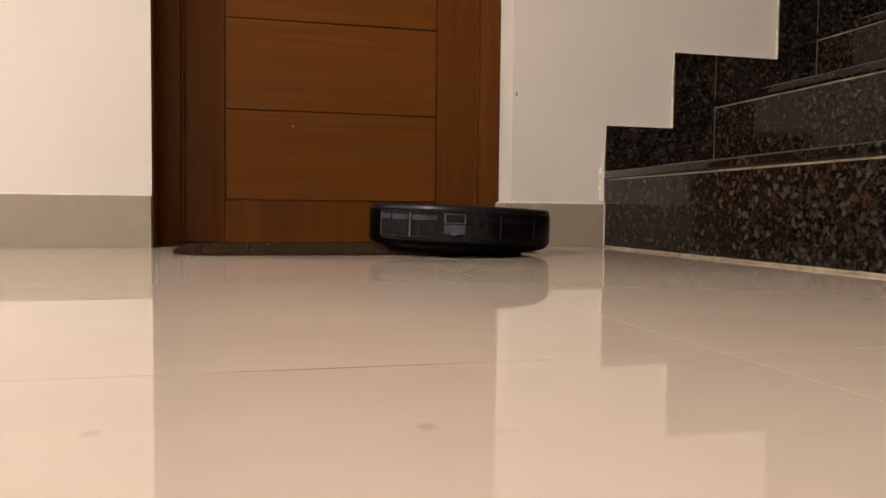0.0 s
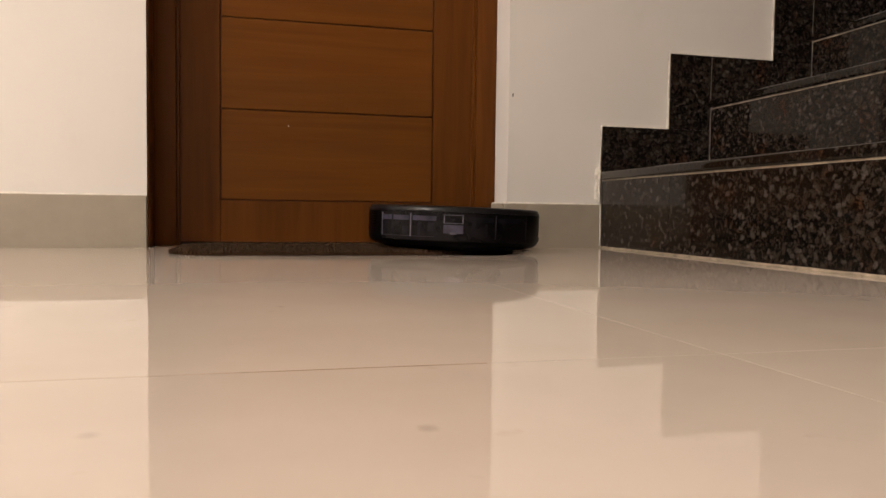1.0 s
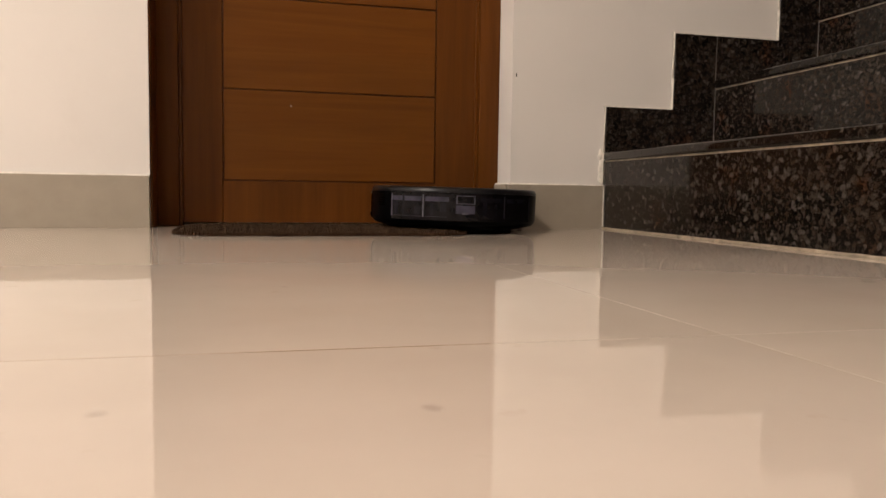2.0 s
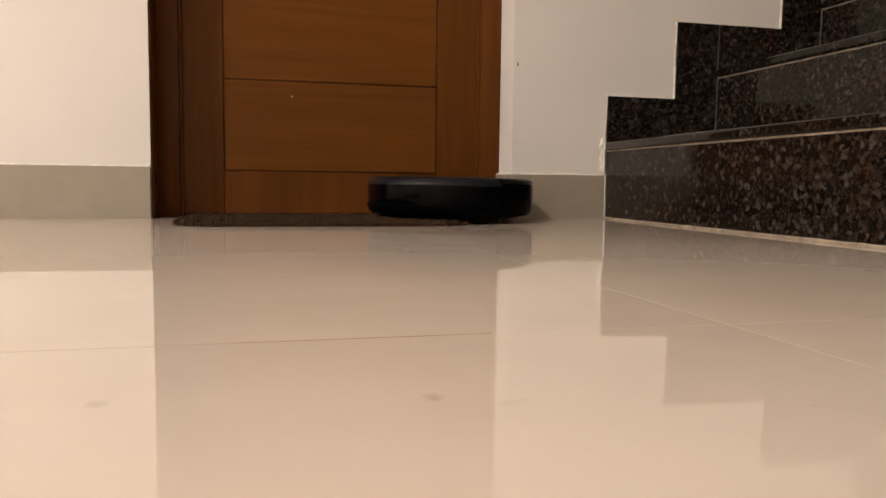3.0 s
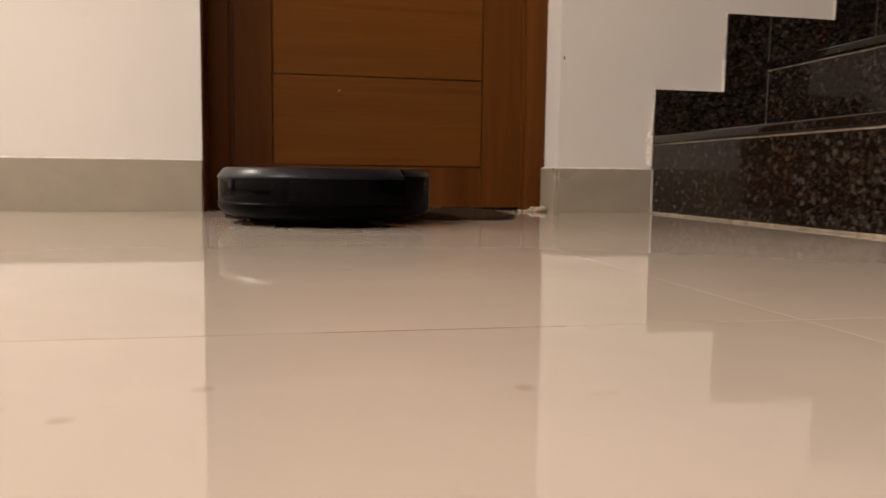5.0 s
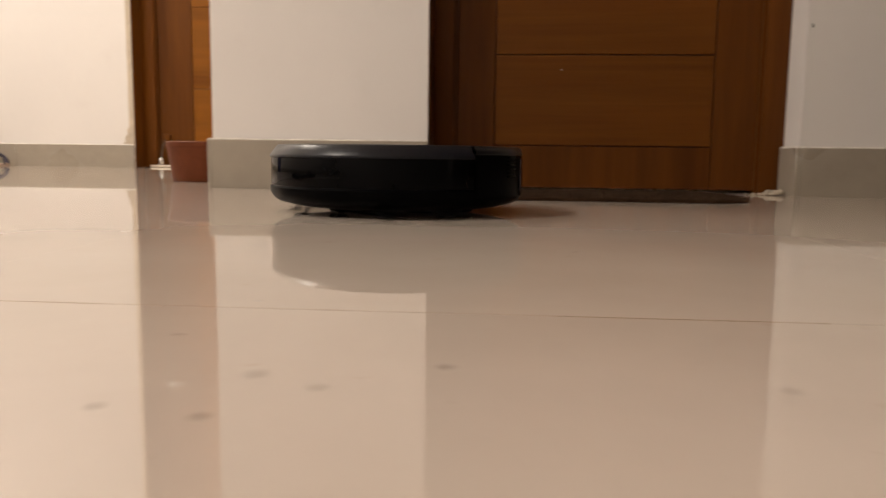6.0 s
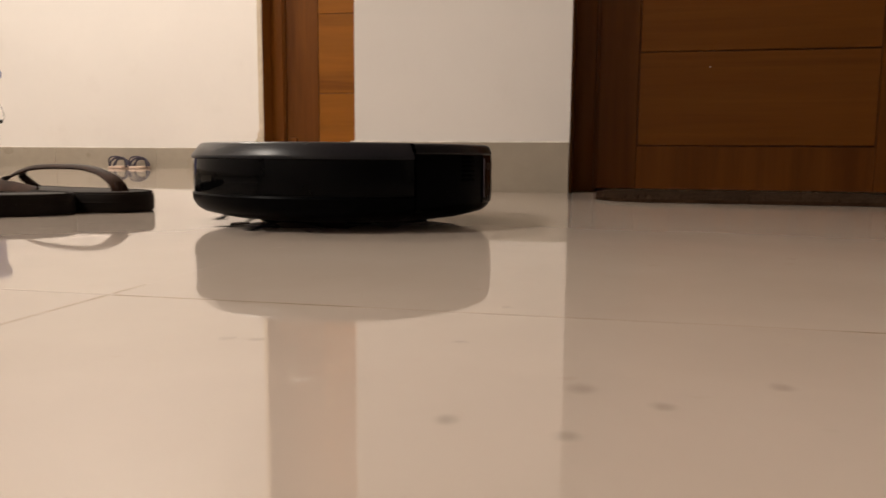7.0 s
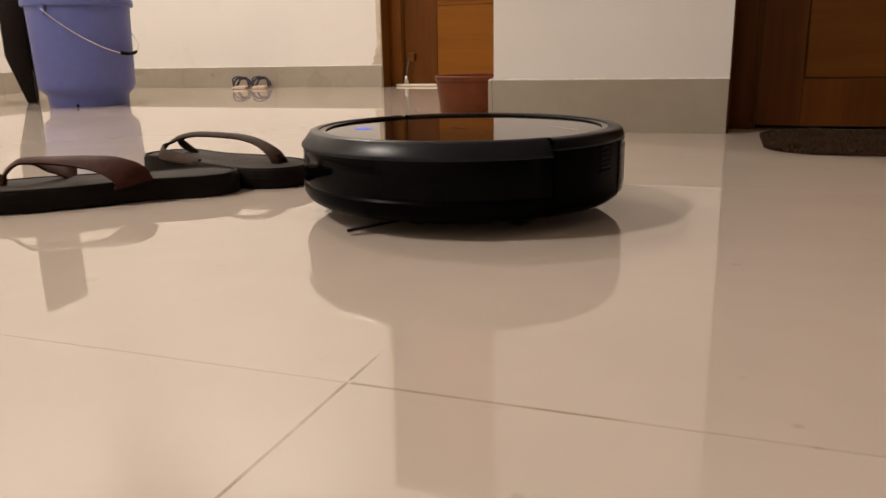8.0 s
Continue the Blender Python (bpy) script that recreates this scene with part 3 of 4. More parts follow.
# dust bin at the back
dust_bin = part("dust_bin", sized(arc_block(0.146, 0.1556, 127, 233, 0.0240, 0.074, 40)), M_SMOKE, robot, "smoky see-through dust bin")
# Left half in a lit tone, right half in a shaded one, by colour.
for a0, a1 in ((128, 151), (153.5, 169), (189, 205), (208, 232)):
    part("bin_window", sized(arc_block(0.153, 0.1562, a0, a1, 0.0585, 0.067, 10)), M_SMOKE2 if a0 < 180 else M_SMOKE3, dust_bin, "bin strip, lit tone left and shaded tone right")
    part("bin_window", sized(arc_block(0.153, 0.1560, a0 + 0.6, a1 - 0.6, 0.0275, 0.0575, 10)), M_SMOKE, dust_bin)
# Ribs likewise: right-hand ones coloured darker, as if shaded.
for a in (127.6, 152.2, 206.4, 232.4):
    part("bin_rib", sized(arc_block(0.153, 0.1568, a - 0.35, a + 0.35, 0.030, 0.071, 1)), M_RIB if a < 180 else M_RIB2, dust_bin, "clear upright rib")
for a0, a1, z0, z1 in ((129.5, 133.0, 0.0320, 0.0560), (137, 138.6, 0.0330, 0.0690), (146, 150, 0.0340, 0.0480), (157, 159, 0.0325, 0.0560), (163.5, 167.5, 0.0400, 0.0560), (190.5, 193.5, 0.0340, 0.0680), (199, 201, 0.0330, 0.0560)):
    part("bin_streak", sized(arc_block(0.153, 0.15625, a0, a1, z0, z1, 3)), M_SMOKE3, dust_bin, "grey-violet upright streak on the bin")
for a0, a1 in ((128.5, 151.5), (153, 168)):
    part("bin_seam", sized(arc_block(0.153, 0.1563, a0, a1, 0.0305, 0.0313, 10)), M_RIB2, dust_bin)
for a0, a1, z0, z1 in ((174, 185, 0.0690, 0.0702), (174, 185, 0.0550, 0.0561), (173.5, 174.2, 0.0550, 0.0702), (184.8, 185.5, 0.0550, 0.0702)):
    part("latch_frame", sized(arc_block(0.153, 0.1574, a0, a1, z0, z1, 6)), M_RIB, dust_bin, "pale grey latch outline")
latch = part("latch", sized(arc_block(0.153, 0.1566, 173.5, 185.5, 0.0375, 0.0525, 6)), M_SMOKE2, dust_bin, "grey push latch")
part("latch_lip", sized(arc_block(0.153, 0.1578, 177.5, 181.5, 0.0360, 0.0395, 4)), M_RIB, dust_bin)
# wheels and feet below
for y in (0.098, -0.098):
    w = part("wheel", sized(tube([(-0.0, y - 0.011, 0.033), (0, y + 0.011, 0.033)], 0.033, 24)), M_RUBBER, robot, "black treaded drive wheel")
part("caster", sized(tube([(0.085, -0.008, 0.012), (0.085, 0.008, 0.012)], 0.012, 16)), M_BLACK, robot)
part("brush_roll", sized(tube([(-0.035, -0.07, 0.015), (-0.035, 0.07, 0.015)], 0.0135, 14)), M_RUBBER, robot)


def side_brush(x, y, reach, arms=2):
    ob = part("side_brush", lathe([(0, 0.0035), (0.011, 0.0045), (0.013, 0.009), (0.010, 0.016), (0.0, 0.016)], steps=16), M_BLACK, robot, "spinning side brush with two bristle arms")
    for k in range(arms):
        b = bmesh.new()
        for s in range(5):
            d = (s - 2) * 0.9
            a = radians(360 / arms * k + d * 1.6)
            u = Vector((math.cos(a), math.sin(a), 0))
            r = reach - 0.0005 * abs(d)
            join(b, tube([u * 0.009 + Vector((0, 0, 0.007)), u * 0.035 + Vector((0, 0, 0.0055)), u * r + Vector((0, 0, 0.0018))], [0.0006, 0.0006, 0.0009], 4))
        part("bristle_arm", b, M_BLACK, ob)
    ob.matrix_basis = pose(x, y, 0.002)
    return ob


brush_left = side_brush(0.086, 0.074, 0.068)
brush_right = side_brush(0.095, -0.085, 0.078)


# ---- door mat ----
door_mat = empty("door_mat", pose(-0.625, -0.118, 0))
tagged(door_mat, "flat brown pile door mat with rounded corners before the door", "door mat")
MW, MD, MR = 0.255, 0.163, 0.085


part("backing", slab(rounded(MW, MD, MR), 0.0006, 0.0036, 0.0010), M_MATEDGE, door_mat)
ring = [(x, y, 0.0030 + 0.0004 * math.sin(40 * x + 31 * y)) for x, y in rounded(MW - 0.002, MD - 0.002, MR)]
part("binding", tube(ring + ring[:1], 0.0024, 6), M_MATEDGE, door_mat, "stitched brown edge")
stitch = bmesh.new()
loop = rounded(MW + 0.0006, MD + 0.0006, MR)
loop.append(loop[0])
for (xa, ya), (xb, yb) in zip(loop, loop[1:]):
    count = max(1, int(math.hypot(xb - xa, yb - ya) / 0.0048))
    for i in range(count):
        x, y = xa + (xb - xa) * i / count, ya + (yb - ya) * i / count
        bmesh.ops.create_cube(stitch, size=1, matrix=Matrix.Translation((x, y, 0.0031)) @ Matrix.Rotation(math.atan2(yb - ya, xb - xa), 4, "Z") @ Matrix.Diagonal((0.0028, 0.0026, 0.0048, 1)))
tagged(part("stitching", stitch, M_MATEDGE, door_mat, smooth=False), "overlocked brown edge stitches", kind="stuff")
rnd = random.Random(11)
verts, faces = [], []
while len(verts) < 9000 * 4:
    x, y = rnd.uniform(-MW, MW) * 0.985, rnd.uniform(-MD, MD) * 0.975
    qx, qy = max(abs(x) - (MW - MR), 0), max(abs(y) - (MD - MR), 0)
    clump = noise.noise(Vector((x * 60, y * 60, 0)))
    if math.hypot(qx, qy) > MR - 0.013 + 0.008 * clump:
        continue
    h = 0.0042 + 0.0040 * (0.5 + 0.5 * noise.noise(Vector((x * 22, y * 22, 0)))) + 0.0030 * clump + rnd.random() * 0.0036
    a, s = rnd.random() * 6.28, 0.0016 + rnd.random() * 0.0011
    n0 = len(verts)
    for k in range(3):
        verts.append((x + s * math.cos(a + 2.094 * k), y + s * math.sin(a + 2.094 * k), 0.0030))
    verts.append((x + rnd.uniform(-0.003, 0.003), y + rnd.uniform(-0.003, 0.003), h + 0.0012))
    faces += [(n0, n0 + 1, n0 + 3), (n0 + 1, n0 + 2, n0 + 3), (n0 + 2, n0, n0 + 3)]
me = bpy.data.meshes.new("tufting")
me.from_pydata(verts, [], faces)
me.materials.append(M_MAT)
pile = new("tufting", me)
pile.parent = door_mat
tagged(pile, "matted brown pile", kind="stuff")

crumbs = bmesh.new()
rnd = random.Random(9)
for x, y, z, s in ((-0.262, 0.034, 0.003, 0.006), (-0.25, 0.024, 0.004, 0.007), (-0.238, 0.030, 0.005, 0.008), (-0.243, 0.046, 0.005, 0.008), (-0.275, 0.030, 0.002, 0.004), (-0.29, 0.022, 0.002, 0.004),
                   (-0.232, 0.040, 0.007, 0.008), (-0.300, 0.034, 0.0015, 0.003), (-0.268, 0.014, 0.0015, 0.003), (-0.282, 0.044, 0.002, 0.0035), (-0.255, 0.040, 0.008, 0.005)):
    c = bmesh.new()
    bmesh.ops.create_icosphere(c, subdivisions=2, radius=1)
    for v in c.verts:
        v.co = Vector((v.co.x * s * 1.2, v.co.y * s * 0.8, max(-z + 0.0005, v.co.z * s * 0.75))) * (1 + 0.35 * noise.noise(v.co * 1.9 + Vector((x * 90, y * 50, 0))))
    join(crumbs, c, Matrix.Translation((x, y, z)))
tagged(part("plaster_lump", crumbs, M_PLASTER), "rough off-white lump of plaster at the foot of the door frame", "plaster")


# ---- sandals before the door ----
def sole_outline(length, heel, ball, n=40):
    """A foot-shaped outline; the heel at x 0, the toe at x length."""
    up, low = [], []
    for i in range(n + 1):
        t = 0.5 - 0.5 * math.cos(math.pi * i / n)
        w = heel + (ball - heel) * (0.5 - 0.5 * math.cos(math.pi * min(1, t / 0.68)))
        w -= 0.010 * math.exp(-((t - 0.38) / 0.16) ** 2)
        cap = min(1, math.sqrt(max(0, 1 - (1 - min(1, t / 0.13)) ** 2.2)), math.sqrt(max(0, 1 - (max(0, t - 0.78) / 0.22) ** 2.2)))
        up.append((t * length, w * cap + 0.006 * t))
        low.append((t * length, -w * cap + 0.006 * t))
    return low + up[::-1][1:-1]


def sandal(length, m, material, label, straps, post, mirror=1):
    """A thong sandal: thick sole, worn footbed, a toe post and curved straps (centre line, widths, outward directions)."""
    s = empty("sandal", m)
    tagged(s, label, "sandal", "pair of leather sandals")
    out = [(x, y * mirror) for x, y in sole_outline(length, 0.042 if mirror < 0 else 0.038, 0.052 if mirror < 0 else 0.049)]
    inner = [(0.5 * length + (x - 0.5 * length) * 0.94, y * 0.87) for x, y in out]
    sole = part("sole", slab(out, 0.0005, 0.0235, 0.0035), M_SOLE, s, "thick dark rubber sole")
    part("welt", slab([(0.5 * length + (x - 0.5 * length) * 1.003, y * 1.01) for x, y in out], 0.0115, 0.0140, 0.0010), M_SOLE, sole, "seam line round the sole")
    part("footbed", slab(inner, 0.0225, 0.0245, 0.0010), M_BED, s, "worn greyish footbed")
    rim = [(x, y, 0.0232) for x, y in out]
    part("edge_piping", tube([(0.5 * length + (x - 0.5 * length) * 0.975, y * 0.94, z) for x, y, z in rim + rim[:1]], 0.0022, 6), M_SOLE, sole)
    for keys, w, ups, text in straps:
        path = smooth_path(keys, 6)
        n = len(path)

        def along(stops, i):
            u = i / (n - 1) * (len(stops) - 1)
            k = min(len(stops) - 2, int(u))
            return stops[k], stops[k + 1], u - k

        widths, normals = [], []
        for i in range(n):
            a, b, u = along(w, i)
            widths.append(a + (b - a) * u)
            a, b, u = along(ups, i)
            normals.append(Vector(a).lerp(Vector(b), u))
        part("strap", band(path, widths, normals, 0.0036), material, s, text)
    part("toe_post", tube([(post, 0.0, 0.020), (post - 0.002, 0.0, 0.036)], 0.004, 10), material, s)
    return s


STRAPS_A = [([(0.250, 0.0, 0.022), (0.246, 0.001, 0.036), (0.236, 0.002, 0.046), (0.225, 0.003, 0.0495), (0.195, 0.009, 0.0485), (0.166, 0.020, 0.0465), (0.142, 0.031, 0.0425), (0.126, 0.040, 0.035), (0.119, 0.0435, 0.028), (0.117, 0.044, 0.021)],
             (0.009, 0.010, 0.012, 0.016, 0.022, 0.030, 0.038, 0.043), ((0.9, 0.2, 0.3), (0.5, 0.2, 0.8), (0, 0.35, 0.93), (0, 0.55, 0.83), (-0.1, 0.85, 0.5), (0.0, 1.0, 0.1)), "wide reddish-brown leather strap"),
            ([(0.234, 0.001, 0.0470), (0.220, -0.004, 0.0465), (0.207, -0.012, 0.040), (0.193, -0.024, 0.032), (0.180, -0.038, 0.022)],
             (0.012, 0.016, 0.021, 0.026), ((0.6, 0.1, 0.8), (0.5, 0.6, 0.6), (0.5, 0.7, 0.5)), "twisted dark brown leather strap")]
STRAPS_B = [([(0.257, 0.002, 0.020), (0.250, 0.001, 0.033), (0.234, 0.0, 0.043), (0.209, 0.0, 0.0505), (0.168, 0.0, 0.0540), (0.092, 0.0, 0.0525), (0.056, -0.002, 0.0460), (0.040, -0.009, 0.038), (0.043, -0.023, 0.0315),
              (0.066, -0.038, 0.0285), (0.110, -0.043, 0.0270), (0.150, -0.042, 0.0235)],
             (0.022, 0.018, 0.012, 0.010, 0.010, 0.011, 0.013, 0.015, 0.015, 0.011), ((0.9, -0.3, 0.3), (0.55, -0.4, 0.7), (0, -0.5, 0.85), (0, -0.5, 0.85), (-0.5, -0.6, 0.6), (-0.6, -0.7, 0.4), (-0.1, -0.85, 0.5), (0, -0.7, 0.7)), "narrow arched brown leather strap"),
            ([(0.062, 0.0, 0.0465), (0.050, 0.004, 0.040), (0.055, 0.010, 0.032), (0.068, 0.016, 0.023)], (0.010, 0.010, 0.011), ((-0.6, -0.3, 0.7), (-0.8, 0.1, 0.4), (-0.6, 0.3, 0.6)), "short dark strap")]
sandal(0.295, pose(-1.485, -0.733, 0, 0, 0, 220.6), M_STRAP, "dark brown leather thong sandal with a wide strap, on the floor", STRAPS_A, 0.250)
sandal(0.300, pose(-1.708, -0.604, 0, 0, 0, -17), M_STRAP2, "worn brown leather thong sandal turned the other way", STRAPS_B, 0.256, -1)


# ---- far slippers, bucket, pot, stool ----
def slipper(m, label):
    s = empty("flip_flop", m)
    tagged(s, label, "flip-flop", "pair of flip-flops")
    out = sole_outline(0.235, 0.033, 0.044)
    part("sole", slab(out, 0.0005, 0.013, 0.003), M_PINK, s, "pale pink foam sole")
    for side in (1, -1):
        path = smooth_path([(0.085, side * 0.040, 0.008), (0.110, side * 0.036, 0.040), (0.140, side * 0.010, 0.056), (0.168, side * -0.022, 0.044), (0.182, side * -0.039, 0.010)], 6)
        part("strap", tube(path, 0.0050, 8), M_NAVY, s, "navy crossed strap")
    path = smooth_path([(0.150, 0.040, 0.010), (0.165, 0.024, 0.040), (0.170, 0.0, 0.048), (0.165, -0.024, 0.040), (0.150, -0.040, 0.010)], 6)
    part("toe_strap", tube(path, 0.0040, 8), M_NAVY, s, "navy strap over the toes")
    path = smooth_path([(0.085, 0.040, 0.010), (0.055, 0.034, 0.050), (0.040, 0.0, 0.062), (0.055, -0.034, 0.050), (0.085, -0.040, 0.010)], 6)
    part("heel_strap", tube(path, 0.0038, 8), M_NAVY, s, "thin navy heel strap")


slipper(pose(-3.092, 1.622, 0, 0, 0, 112) @ Matrix.Scale(0.92, 4), "small flip-flop with pale sole and navy straps by the wall")
slipper(pose(-2.996, 1.640, 0, 0, 0, 112) @ Matrix.Scale(0.92, 4), "small flip-flop with pale sole and navy straps by the wall")

bucket = empty("bucket", pose(-2.983, 0.593, 0) @ Matrix.Scale(1.042, 4))
tagged(bucket, "lavender-blue plastic bucket with a wire handle on the floor", "bucket")
part("body", lathe([(0.0, 0.012), (0.112, 0.012), (0.113, 0.002), (0.118, 0.0), (0.121, 0.004), (0.123, 0.034), (0.130, 0.042), (0.141, 0.052), (0.146, 0.066), (0.154, 0.312), (0.151, 0.312),
                    (0.143, 0.066), (0.125, 0.05), (0.0, 0.05)], steps=72), M_BLUE, bucket)
part("rim", lathe([(0.151, 0.306), (0.163, 0.307), (0.165, 0.311), (0.165, 0.324), (0.161, 0.330), (0.153, 0.330), (0.149, 0.324), (0.151, 0.306)], steps=72), M_BLUE, bucket, "rolled lip")
ax = radians(276)
a, bb = Vector((math.cos(ax), math.sin(ax), 0)), Vector((-math.sin(ax), math.cos(ax), 0))
for s in (1, -1):
    b = bmesh.new()
    bmesh.ops.create_cone(b, cap_ends=True, segments=16, radius1=0.013, radius2=0.010, depth=0.016, matrix=Matrix.Translation(s * a * 0.158 + Vector((0, 0, 0.296))) @ a.to_track_quat("Z", "Y").to_matrix().to_4x4())
    part("ear", b, M_BLUE, bucket)
path = []
for i in range(33):
    th = math.pi * i / 32
    drop = radians(47)
    path.append(a * 0.167 * math.cos(th) + bb * 0.180 * math.sin(th) * math.cos(drop) * 1.35 + Vector((0, 0, 0.296 - 0.185 * math.sin(th) * math.sin(drop))))
handle = part("handle", tube(path, 0.0017, 8), M_STEEL, bucket, "bent steel wire handle")
part("grip", tube(path[14:20], 0.0055, 10), M_BLACK, handle, "dark plastic grip")
b = bmesh.new()
bmesh.ops.create_icosphere(b, subdivisions=1, radius=0.005, matrix=Matrix.Translation((0.055, -0.108, 0.006)))
part("scuff", b, M_BLACK, bucket)

pot = empty("plant_pot", pose(-1.516, 0.365, 0))
tagged(pot, "squat reddish-brown plastic pot against the passage wall", "pot")
part("body", lathe([(0.0, 0.004), (0.100, 0.0), (0.103, 0.003), (0.114, 0.086), (0.110, 0.086), (0.100, 0.01), (0.0, 0.01)], steps=64), M_POT, pot)
part("rim", lathe([(0.110, 0.084), (0.1155, 0.084), (0.1170, 0.087), (0.1165, 0.096), (0.1140, 0.098), (0.1105, 0.096), (0.110, 0.084)], steps=64), M_POT, pot)

chair = empty("chair", pose(-3.335, 0.774, 0, 0, 0, 44) @ Matrix.Scale(1.05, 4))
tagged(chair, "small dark brown chair with tapered feet behind the bucket", "chair")
for sx in (1, -1):
    for sy in (1, -1):
        b = boxed(-0.018, 0.018, -0.018, 0.018, 0.0, 0.43, bevel=0.005, segments=2)
        for z in (0.08, 0.16):
            bmesh.ops.bisect_plane(b, geom=b.verts[:] + b.edges[:] + b.faces[:], plane_co=(0, 0, z), plane_no=(0, 0, 1))
        for v in b.verts:
            t = min(1, v.co.z / 0.16)
            v.co.x = v.co.x * (0.85 + 1.3 * t) + sx * (0.062 + 0.022 * t)
            v.co.y = v.co.y * (0.85 + 1.3 * t) + sy * (0.062 + 0.022 * t)
        part("leg", b, M_STOOL, chair)
for sy in (1, -1):
    part("apron", boxed(-0.075, 0.075, sy * 0.080 - 0.006, sy * 0.080 + 0.006, 0.112, 0.43, bevel=0.003), M_STOOL, chair)
    part("apron", boxed(sy * 0.080 - 0.006, sy * 0.080 + 0.006, -0.074, 0.074, 0.112, 0.43, bevel=0.003), M_STOOL, chair)
part("seat", slab(rounded(0.165, 0.175, 0.04), 0.43, 0.452, 0.006), M_STOOL, chair)
b = bmesh.new()
join(b, boxed(-0.108, 0.108, -0.009, 0.009, 0.448, 0.785, bevel=0.007, segments=3), pose(-0.051, 0.076, 0, 0, 0, 51.4))
part("backrest", b, M_STOOL, chair)


# ---- floor tiles ----
floor = part("floor", boxed(WEST - 0.15, EAST, SOUTH - 0.15, FAR + 0.3, -0.06, -0.00015), M_GROUT, smooth=False)
tagged(floor, "large polished cream floor tiles with thin dark joints", "floor", kind="structure")
g = 0.00025
tile_mesh = mesh_of("tile", boxed(-TILE / 2 + g, TILE / 2 - g, -TILE / 2 + g, TILE / 2 - g, -0.012, 0.0), M_TILE)
i0, i1 = math.floor((WEST - JOINT_X) / TILE), math.ceil((EAST - JOINT_X) / TILE)
for i in range(i0, i1):
    for j in range(math.floor((SOUTH - JOINT_Y) / TILE), math.ceil((FAR + 0.2 - JOINT_Y) / TILE)):
        x, y = JOINT_X + (i + 0.5) * TILE, JOINT_Y + (j + 0.5) * TILE
        if x - TILE / 2 > 0.02 and y > -1.3:
            continue
        tile = new("tile", tile_mesh)
        tile.parent = floor
        tile.matrix_basis = pose(x, y, 0)

w = 0.0008
stretches = [(-1.108, -0.64, JOINT_Y - w, JOINT_Y + w), (JOINT_X - w, JOINT_X + w, -1.75, -1.198), (JOINT_X - w, JOINT_X + w, -1.194, -1.165)]
# Added strip hides the joint where the floor's reflection drowns it.
part("filled_joint", boxed(JOINT_X - 0.0004, JOINT_X + 0.0004, -1.16, -0.02, -0.004, 0.00002), M_TILE, floor, "tile-coloured strip added to hide the joint", smooth=False)
spot_look = Mat("floor_spot", (0.42, 0.345, 0.275), 0.05, spec=0.68)
_c = spot_look.t.nodes.new("ShaderNodeTexCoord")
_n = spot_look.t.nodes.new("ShaderNodeTexGradient")
_n.gradient_type = "SPHERICAL"
_m = spot_look.node("ShaderNodeMapping", Scale=(170, 170, 170))
spot_look.link(_c.outputs["Object"], _m.inputs[0])
spot_look.link(_m.outputs[0], _n.inputs[0])
spot_look.link(spot_look.ramp(_n.outputs[1], [(0.0, (0, 0, 0)), (0.9, (0.26, 0.26, 0.26))]), spot_look.b.inputs["Alpha"])
disc = bmesh.new()
bmesh.ops.create_circle(disc, cap_ends=True, segments=20, radius=0.0058)
spot_mesh = mesh_of("floor_spot", disc, spot_look.m)
for x, y, size, long in ((-0.868, -1.305, 1.0, 1.25), (-0.870, -1.347, 0.8, 1.1), (-0.806, -1.289, 0.8, 1.2), (-0.844, -1.317, 0.8, 1.1), (-0.903, -1.342, 0.7, 1.3), (-0.916, -1.254, 0.55, 1.0),
                         (-0.907, -1.181, 0.6, 1.0), (-1.006, -1.270, 0.7, 1.2), (-0.994, -1.269, 0.7, 0.9), (-0.695, -1.304, 0.8, 1.3), (-0.730, -0.955, 0.7, 1.0),
                         (-0.901, -1.1985, 0.6, 0.5), (-0.757, -1.198, 0.6, 0.6)):
    spot = new("floor_spot", spot_mesh)
    spot.parent = floor
    spot.matrix_basis = pose(x, y, 0.00012) @ Matrix.Diagonal((size, size * long, 1, 1))
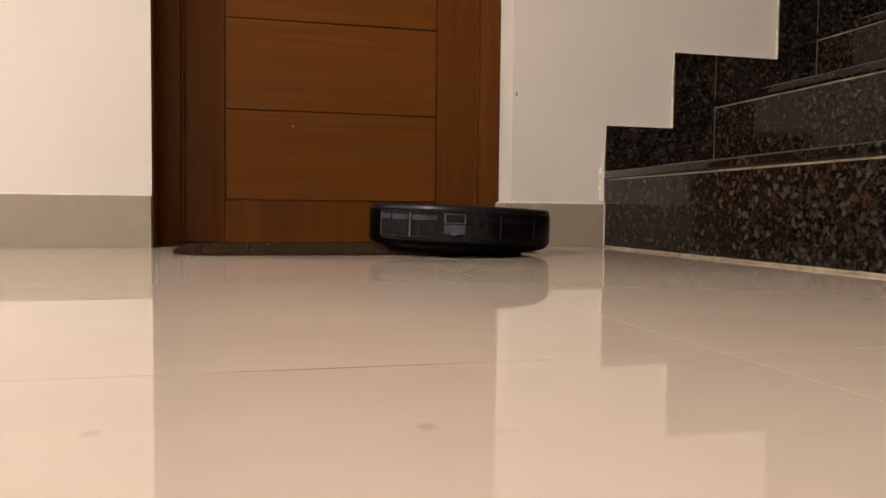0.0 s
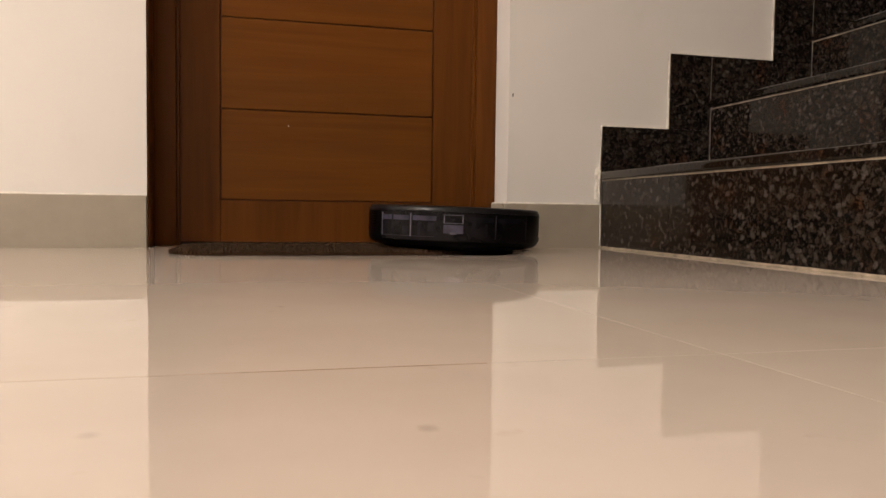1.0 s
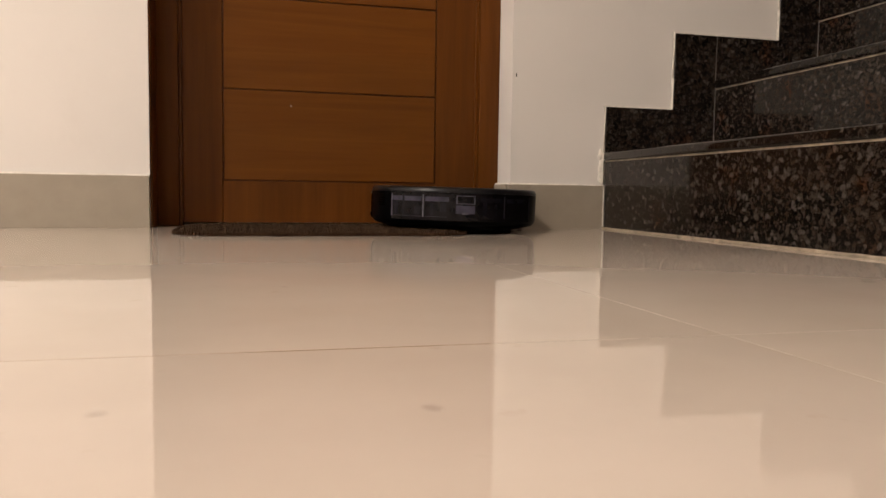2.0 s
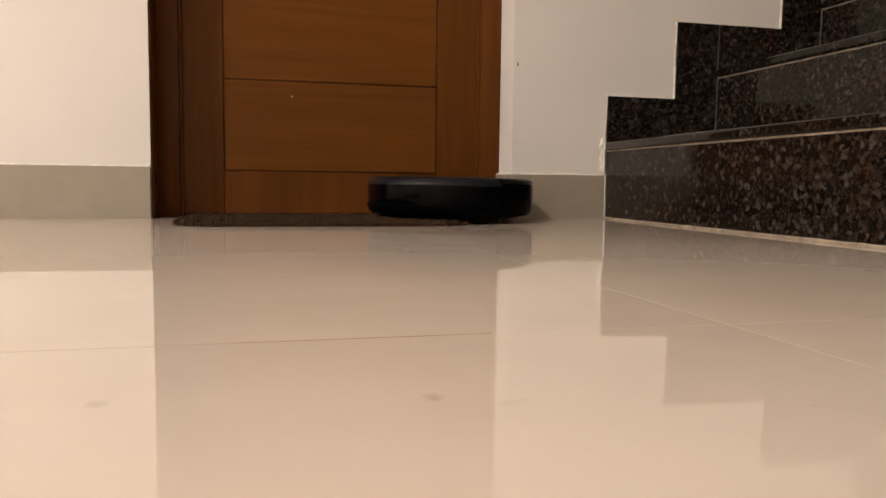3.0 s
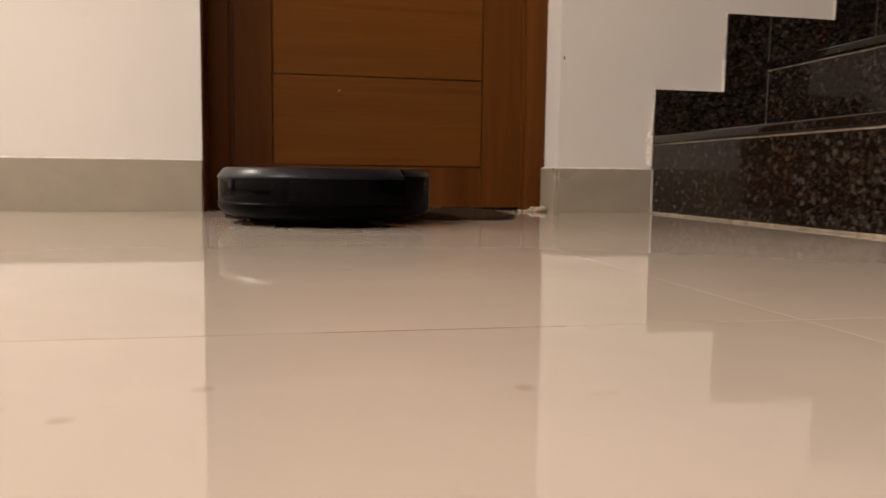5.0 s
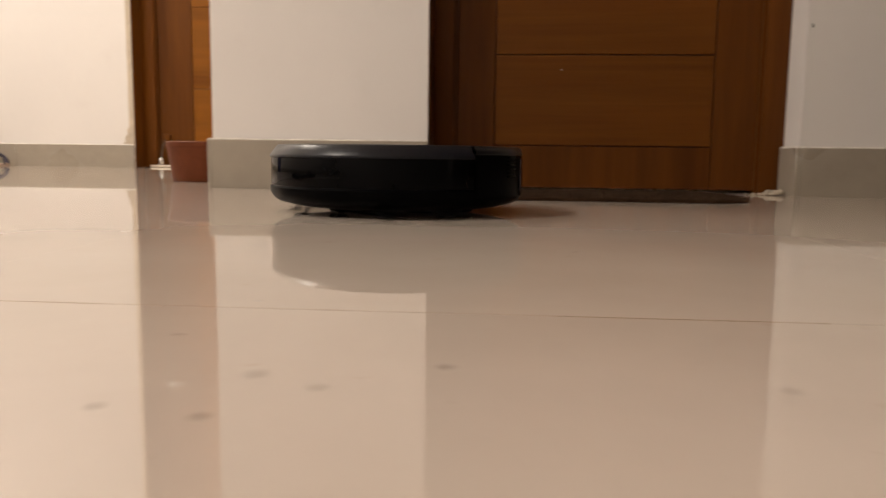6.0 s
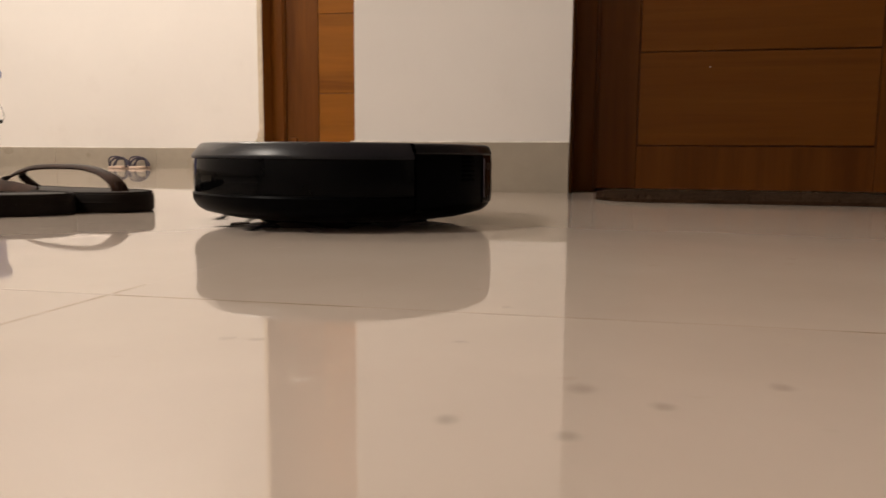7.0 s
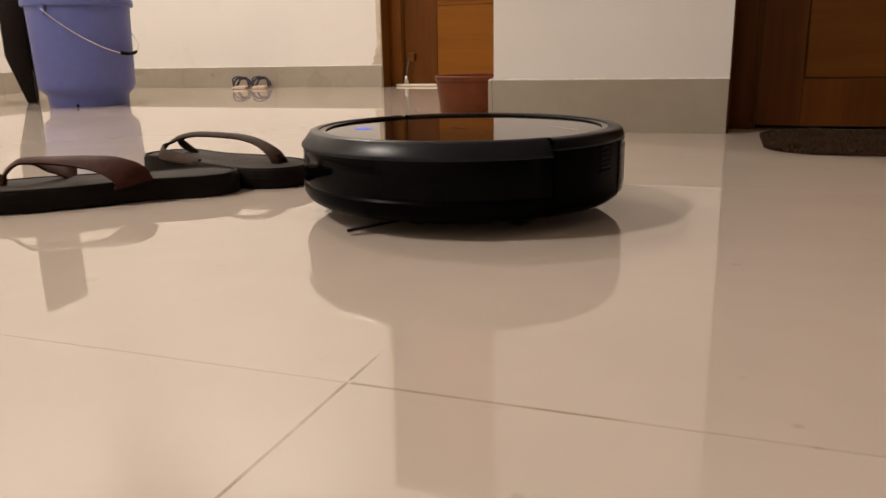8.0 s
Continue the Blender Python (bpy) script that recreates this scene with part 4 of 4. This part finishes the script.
for x0, x1, y0, y1 in stretches:
    part("dirty_joint", boxed(x0, x1, y0, y1, -0.004, 0.00008), M_DIRT, floor, "brown dirty stretch of joint", smooth=False)


# ---- what moves ----
def at(x, y, z, lean, yaw):
    return pose(x, y, z, 0, lean, 0) @ pose(0, 0, 0, 0, 0, yaw)


ROBOT = [
    (0, -0.393, -0.228, 0.0005, 2, 73),
    (0.5, -0.383, -0.190, 0, 1.9, 75),
    (1, -0.373, -0.147, 0, 1.6, 75),
    (1.5, -0.358, -0.107, 0, 1.1, 74.5),
    (2, -0.365, -0.096, 0.0005, 1.1, 83),
    (2.2, -0.367, -0.094, 0.001, 0.9, 102),
    (2.75, -0.370, -0.088, 0.001, 0.6, 165),
    (3.3, -0.382, -0.098, 0.0005, 0.3, 226),
    (3.5, -0.396, -0.101, 0.0005, 0.2, 228),
    (3.8, -0.444, -0.161, 0.0005, 0.1, 227),
    (4, -0.481, -0.187, 0.0005, 0.1, 226),
    (4.2, -0.523, -0.218, 0.0005, 0.1, 225),
    (4.75, -0.659, -0.303, 0.0005, 0, 222),
    (5.3, -0.777, -0.403, 0, 0, 220.7),
    (5.5, -0.817, -0.455, 0, 0, 221.7),
    (5.8, -0.878, -0.507, 0, 0, 220.7),
    (6, -0.923, -0.549, 0, 0, 220.7),
    (6.5, -1.033, -0.636, 0, 0, 221.7),
    (7, -1.146, -0.727, 0, 0, 222.7),
    (7.3, -1.215, -0.790, 0, 0, 223.7),
    (7.5, -1.252, -0.813, 0, 0, 221.7),
    (7.6, -1.249, -0.807, 0, 0, 220.2),
    (7.8, -1.224, -0.778, 0, 0, 222.7),
    (8, -1.194, -0.759, 0, 0, 226.7),
]


def motions():
    walk(robot, [(t, at(x, y, z, lean, yaw)) for t, x, y, z, lean, yaw in ROBOT])
    for brush, x, y, start, turn in ((brush_left, 0.086, 0.074, 133, -76), (brush_right, 0.095, -0.085, 58, 72)):
        walk(brush, [(k / 10, pose(x, y, 0.002, 0, 0, start + turn * k)) for k in range(81)])


motions()
